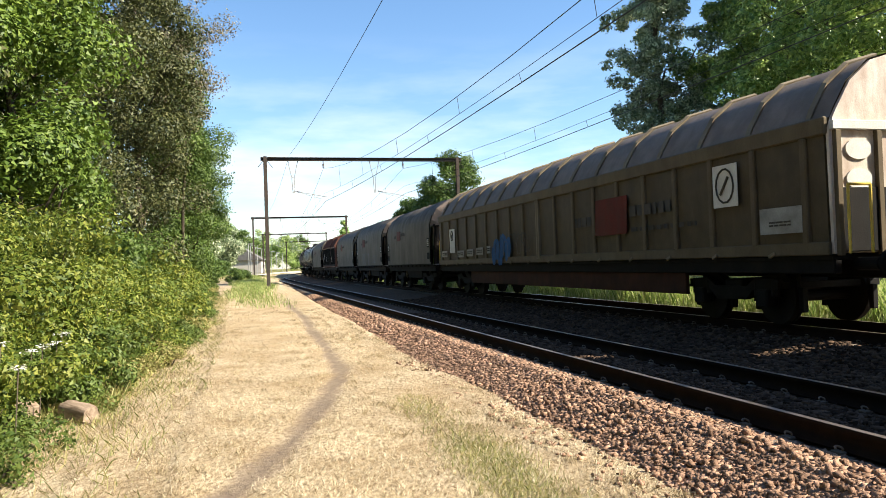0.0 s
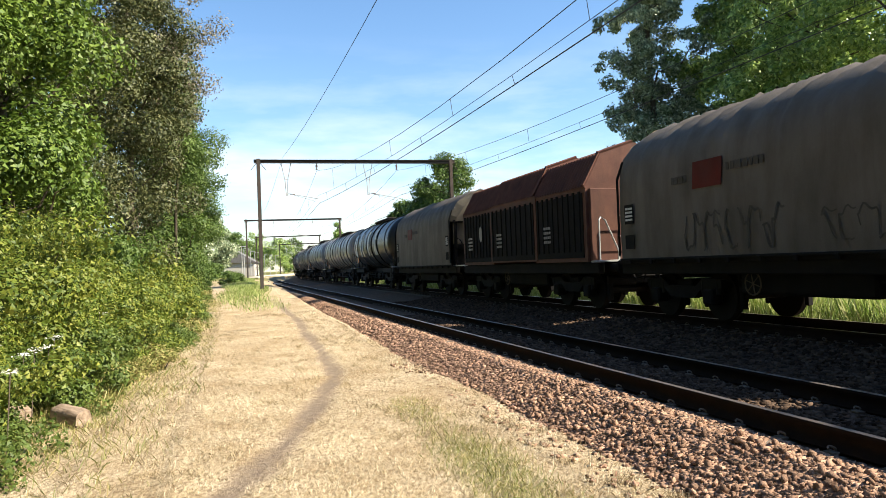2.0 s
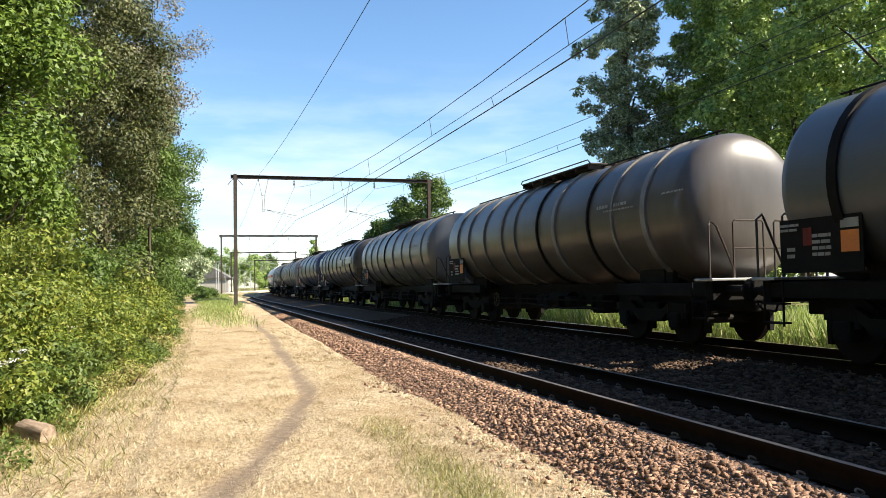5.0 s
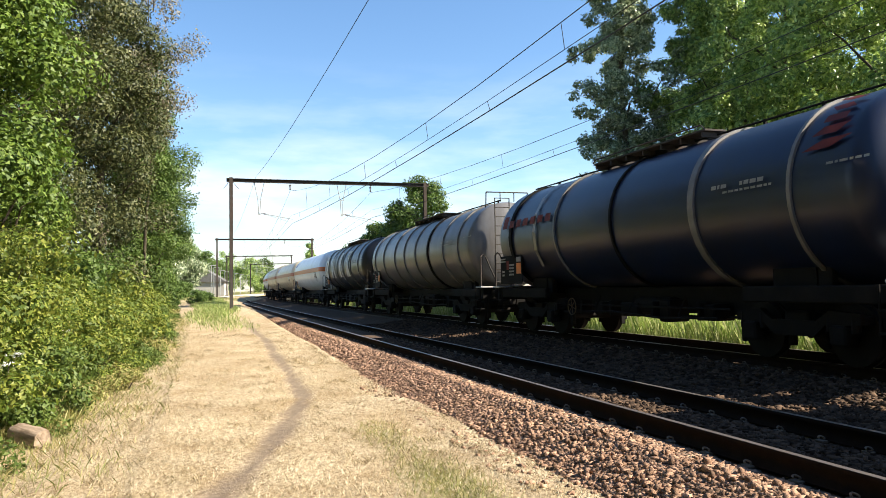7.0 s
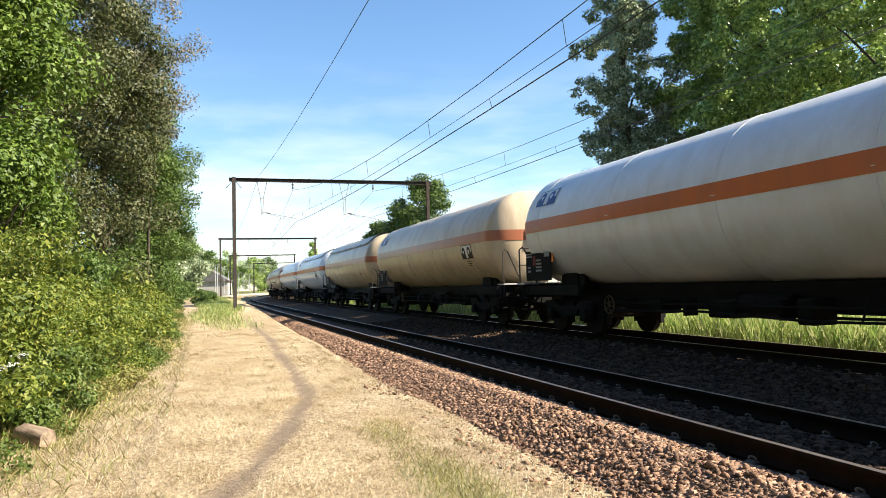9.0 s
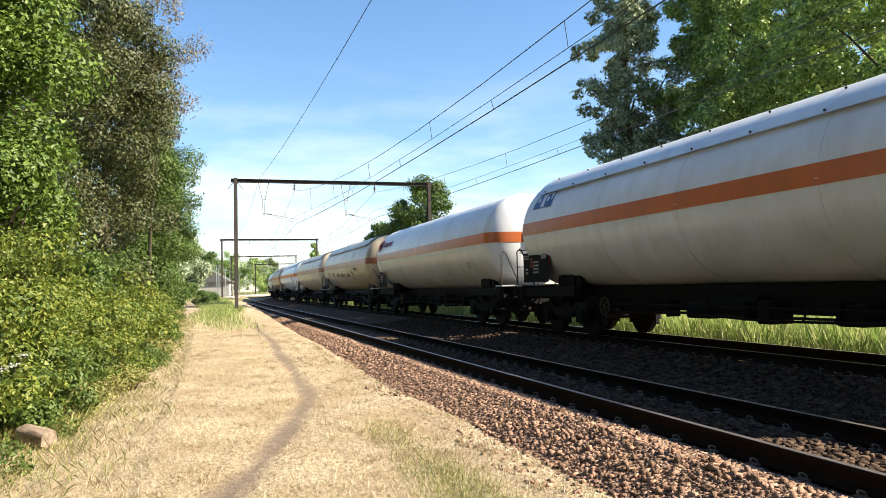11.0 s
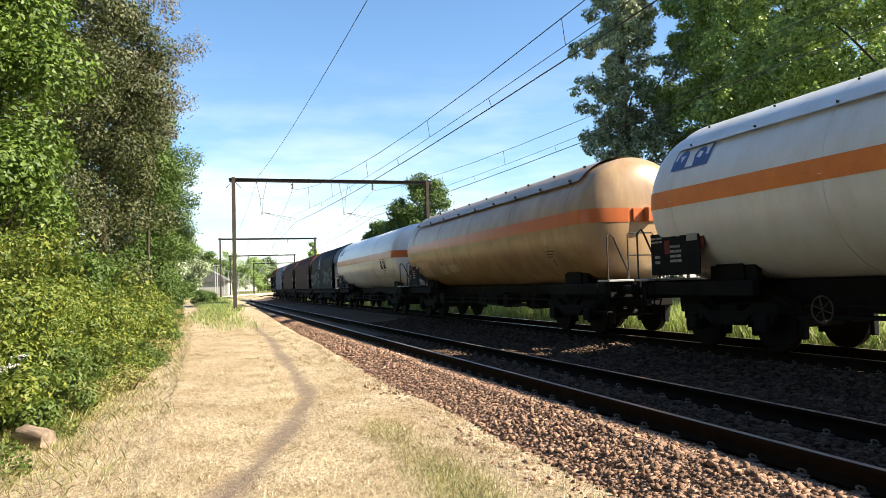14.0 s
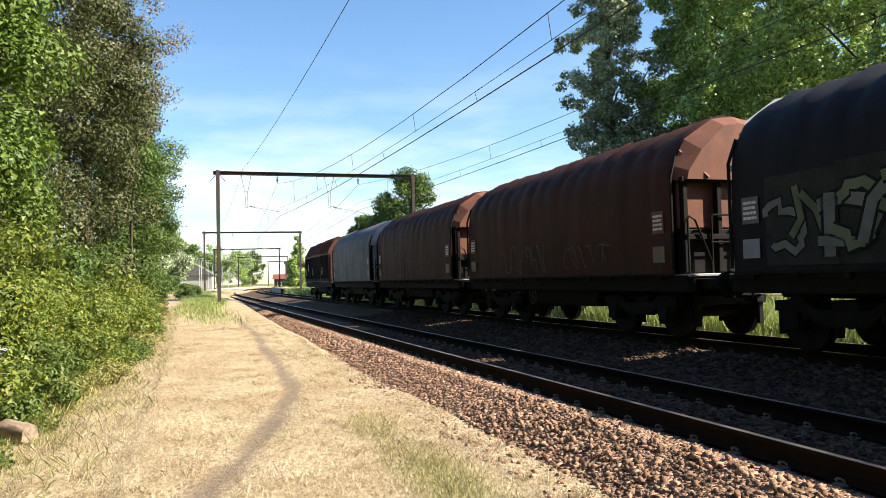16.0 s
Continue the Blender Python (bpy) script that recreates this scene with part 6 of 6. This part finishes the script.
add(436.4, 448.1, build_coil(11.70, M_tarpbrown, M_rustred, "coil wagon under a brown tarpaulin with dark graffiti", 27, tags=2))
add(448.1, 459.3, build_coil(11.20, M_tarpblue, M_lilac, "coil wagon under a blue-grey tarpaulin", 28))
add(459.3, 471.0, build_hooded(11.70, "rust-brown hooded coil wagon at the train's tail", 29))

# maroon emblem on one of the white wagons
em = TRAIN[20][2]
for k in range(3):
    bm = bmesh.new()
    r_ = 0.34 - k * 0.13
    pipe(bm, [(7.0 + r_ * math.cos(a), 1.5 * math.cos(0.45 + 0.6 * r_ * math.sin(a)) + 0.03, 2.68 + 1.5 * math.sin(0.45 + 0.6 * r_ * math.sin(a)) + 0.02) for a in np.linspace(0, 6.283, 17)], 0.022, 4)
    part("emblem_ring", bm, M_maroon, em, "maroon emblem ring")
bm = bmesh.new()
for k in range(6):
    box(bm, (6.3 - k * 0.27, 1.5 * math.cos(0.45) + 0.02, 2.68 + 1.5 * math.sin(0.45)), (0.14 + 0.04 * (k % 3), 0.012, 0.19 + 0.05 * (k % 2)), 0, Matrix.Rotation(0.45, 4, "X"))
part("emblem_bars", bm, M_maroon, em, "maroon blocks beside the emblem")


# ---- grass ----
def blades(name, x, y, z, h, w, lean, material, label, g):
    n = len(x)
    a = g.uniform(0, 6.283, n)
    tilt = lean * g.uniform(0.3, 1.3, n)
    H = h * g.uniform(0.5, 1.3, n)
    dx, dy, up = np.cos(a) * np.sin(tilt), np.sin(a) * np.sin(tilt), np.cos(tilt)
    px, py = -np.sin(a) * w / 2, np.cos(a) * w / 2
    P = np.stack([x, y, z], 1)
    S_ = np.stack([px, py, np.zeros(n)], 1)
    D = np.stack([dx, dy, up], 1) * H[:, None]
    tip = P + D + np.stack([dx, dy, -0.3 * up], 1) * H[:, None] * 0.15
    V_ = np.stack([P - S_, P + S_, P + D * 0.6 + S_ * 0.8, tip], 1).reshape(-1, 3)
    return tagged(part(name, mesh_from(name, V_, np.arange(n * 4).reshape(-1, 4), material), None), label, "grass", kind="stuff")


def strewn(n, s0, s1, o0, o1, g, bias=1.5):
    s = s0 + (s1 - s0) * g.random(n) ** bias
    o = g.uniform(o0, o1, n)
    x, y = on_line_np(s, o)
    return s, o, x, y, ground_z(s, o)


g = np.random.default_rng(77)
s, o, x, y, z = strewn(150000, 5.5, 30, -7.2, -1.9, g)
keep = (dirt_mask(x, y) < g.random(len(x)) * 0.9 + 0.05) & (wobble(x, y, 4.0) + wobble(x, y, 1.2, 3) * 0.7 > g.uniform(-1.6, 0.9, len(x)))
blades("dry_grass", x[keep], y[keep], z[keep], 0.06, 0.0045, 1.3, L_straw, "short bleached dry grass on the path", g)
s, o, x, y, z = strewn(1500, 5.5, 30, -7.0, -1.9, g, 1.4)
keep = (dirt_mask(x, y) < 0.1) & (wobble(x, y, 1.4, 5) + 0.9 * np.abs(o + 4.4) / 2.5 > g.uniform(-0.3, 1.3, len(x)))
s, o = np.repeat(s[keep], 26), np.repeat(o[keep], 26)
s, o = s + g.normal(size=len(s)) * 0.05, o + g.normal(size=len(s)) * 0.05
x, y = on_line_np(s, o)
blades("straw_tufts", x, y, ground_z(s, o), 0.075, 0.005, 1.05, L_tuft, "tufts of brown and bleached dry grass", g)
s, o, x, y, z = strewn(30000, 5.5, 14, -3.6, -1.9, g, 1.2)
keep = green_mask(s, o, x, y) > g.uniform(0.15, 0.9, len(x))
blades("grass_tufts", x[keep], y[keep], z[keep], 0.075, 0.006, 0.8, L_verge, "half-green grass tufts beside the ballast", g)
s, o, x, y, z = strewn(9000, 12.0, 60, -7.4, -6.6, g, 1.4)
blades("edge_grass", x, y, z, 0.22, 0.012, 0.6, L_verge, "grass along the foot of the bushes", g)
s, o, x, y, z = strewn(30000, 6.5, 40, -7.4, -5.4, g, 1.3)
keep = (o < -6.85 + 1.2 * g.random(len(x)) ** 2 + np.interp(s, [8, 16, 28], [0.0, 0.4, 0.85])) & (wobble(x, y, 2.2, 1) > g.uniform(-1, 0.6, len(x)))
blades("edge_grass", x[keep], y[keep], z[keep], 0.15, 0.007, 0.8, L_verge, "half-dry grass between path and bushes", g)
s, o, x, y, z = strewn(42000, 30.0, 90, -5.9, -2.5, g, 1.2)
keep = (abs(o + 4.2 + 0.25 * np.sin(s * 0.35)) < 0.4 + 1.0 * g.random(len(x))) & (g.random(len(x)) < np.clip((s - 30) / 22, 0, 1))
blades("verge_grass", x[keep], y[keep], z[keep], 0.24, 0.02, 0.6, L_grass, "rough grass on the verge round the mast", g)
s, o, x, y, z = strewn(42000, 7.0, 75, SPACING + 2.5, SPACING + 6.5, g, 1.5)
blades("tall_grass", x, y, z, 0.75, 0.02, 0.35, L_grass, "tall green grass beyond the far track", g)
s, o, x, y, z = strewn(16000, 40.0, 160, SPACING + 2.4, SPACING + 9, g, 1.0)
blades("tall_grass", x, y, z, 0.8, 0.06, 0.35, L_grass, "tall green grass beyond the far track", g)

# white flower heads among the weeds
for k in range(14):
    sg = np.random.default_rng(500 + k)
    p = at_line(9.5 + 8 * sg.random(), -7.1 - 1.2 * sg.random())
    t = tagged(new("white_flower"), "white umbel flower on a thin stem", "flower", "flowers among the weeds")
    t.location = p
    hh = 0.55 + 0.6 * sg.random()
    part("stem", tube(bmesh.new(), (0, 0, 0), (0.05, 0.02, hh), 0.006, 5), M_post, t)
    C = np.stack([sg.normal(size=40) * 0.045 + 0.05, sg.normal(size=40) * 0.045 + 0.02, hh + sg.normal(size=40) * 0.012], 1)
    part("blossom", leaf_mesh("blossom", C, np.tile([0, 0, 1.0], (40, 1)) + sg.normal(size=(40, 3)) * 0.3, 0.03, L_white, 0.9, sg), None, t)

# nearest ballast stones as pieces of their own
ROCKS = []
for v, f in BASES:
    ROCKS.append(mesh_from("stone", v, f, M_stone))
g = np.random.default_rng(9)
for k in range(300):
    s, o = 5.0 + 5.5 * g.random(), g.uniform(-1.95, -0.92)
    p = on_line(s, o, float(bed_z(np.array([o]))[0]) + 0.03)
    st = part("stone", ROCKS[k % 6], None, ballast, m=pose(*p, *g.uniform(0, 360, 3)))
    st.scale = [0.036 * g.uniform(0.7, 1.3)] * 3


# ---- movement ----
def motions():
    for mid, half, wagon in TRAIN:
        rows = []
        for k in range(33):
            t = k * 0.5
            s = mid - V * t - 0.0177 * (t - 8) ** 2 + 0.00353 * (t - 8) ** 3 + 0.55 * min(1.0, max(0.0, (t - 2) / 5))
            a, b = on_line(s - half * 0.7, SPACING, LIFT), on_line(s + half * 0.7, SPACING, LIFT)
            c = (a + b) / 2
            d = b - a
            rows.append((t, pose(c.x, c.y, LIFT, 0, 0, math.degrees(math.atan2(d.y, d.x)))))
        walk(wagon, rows)


motions()
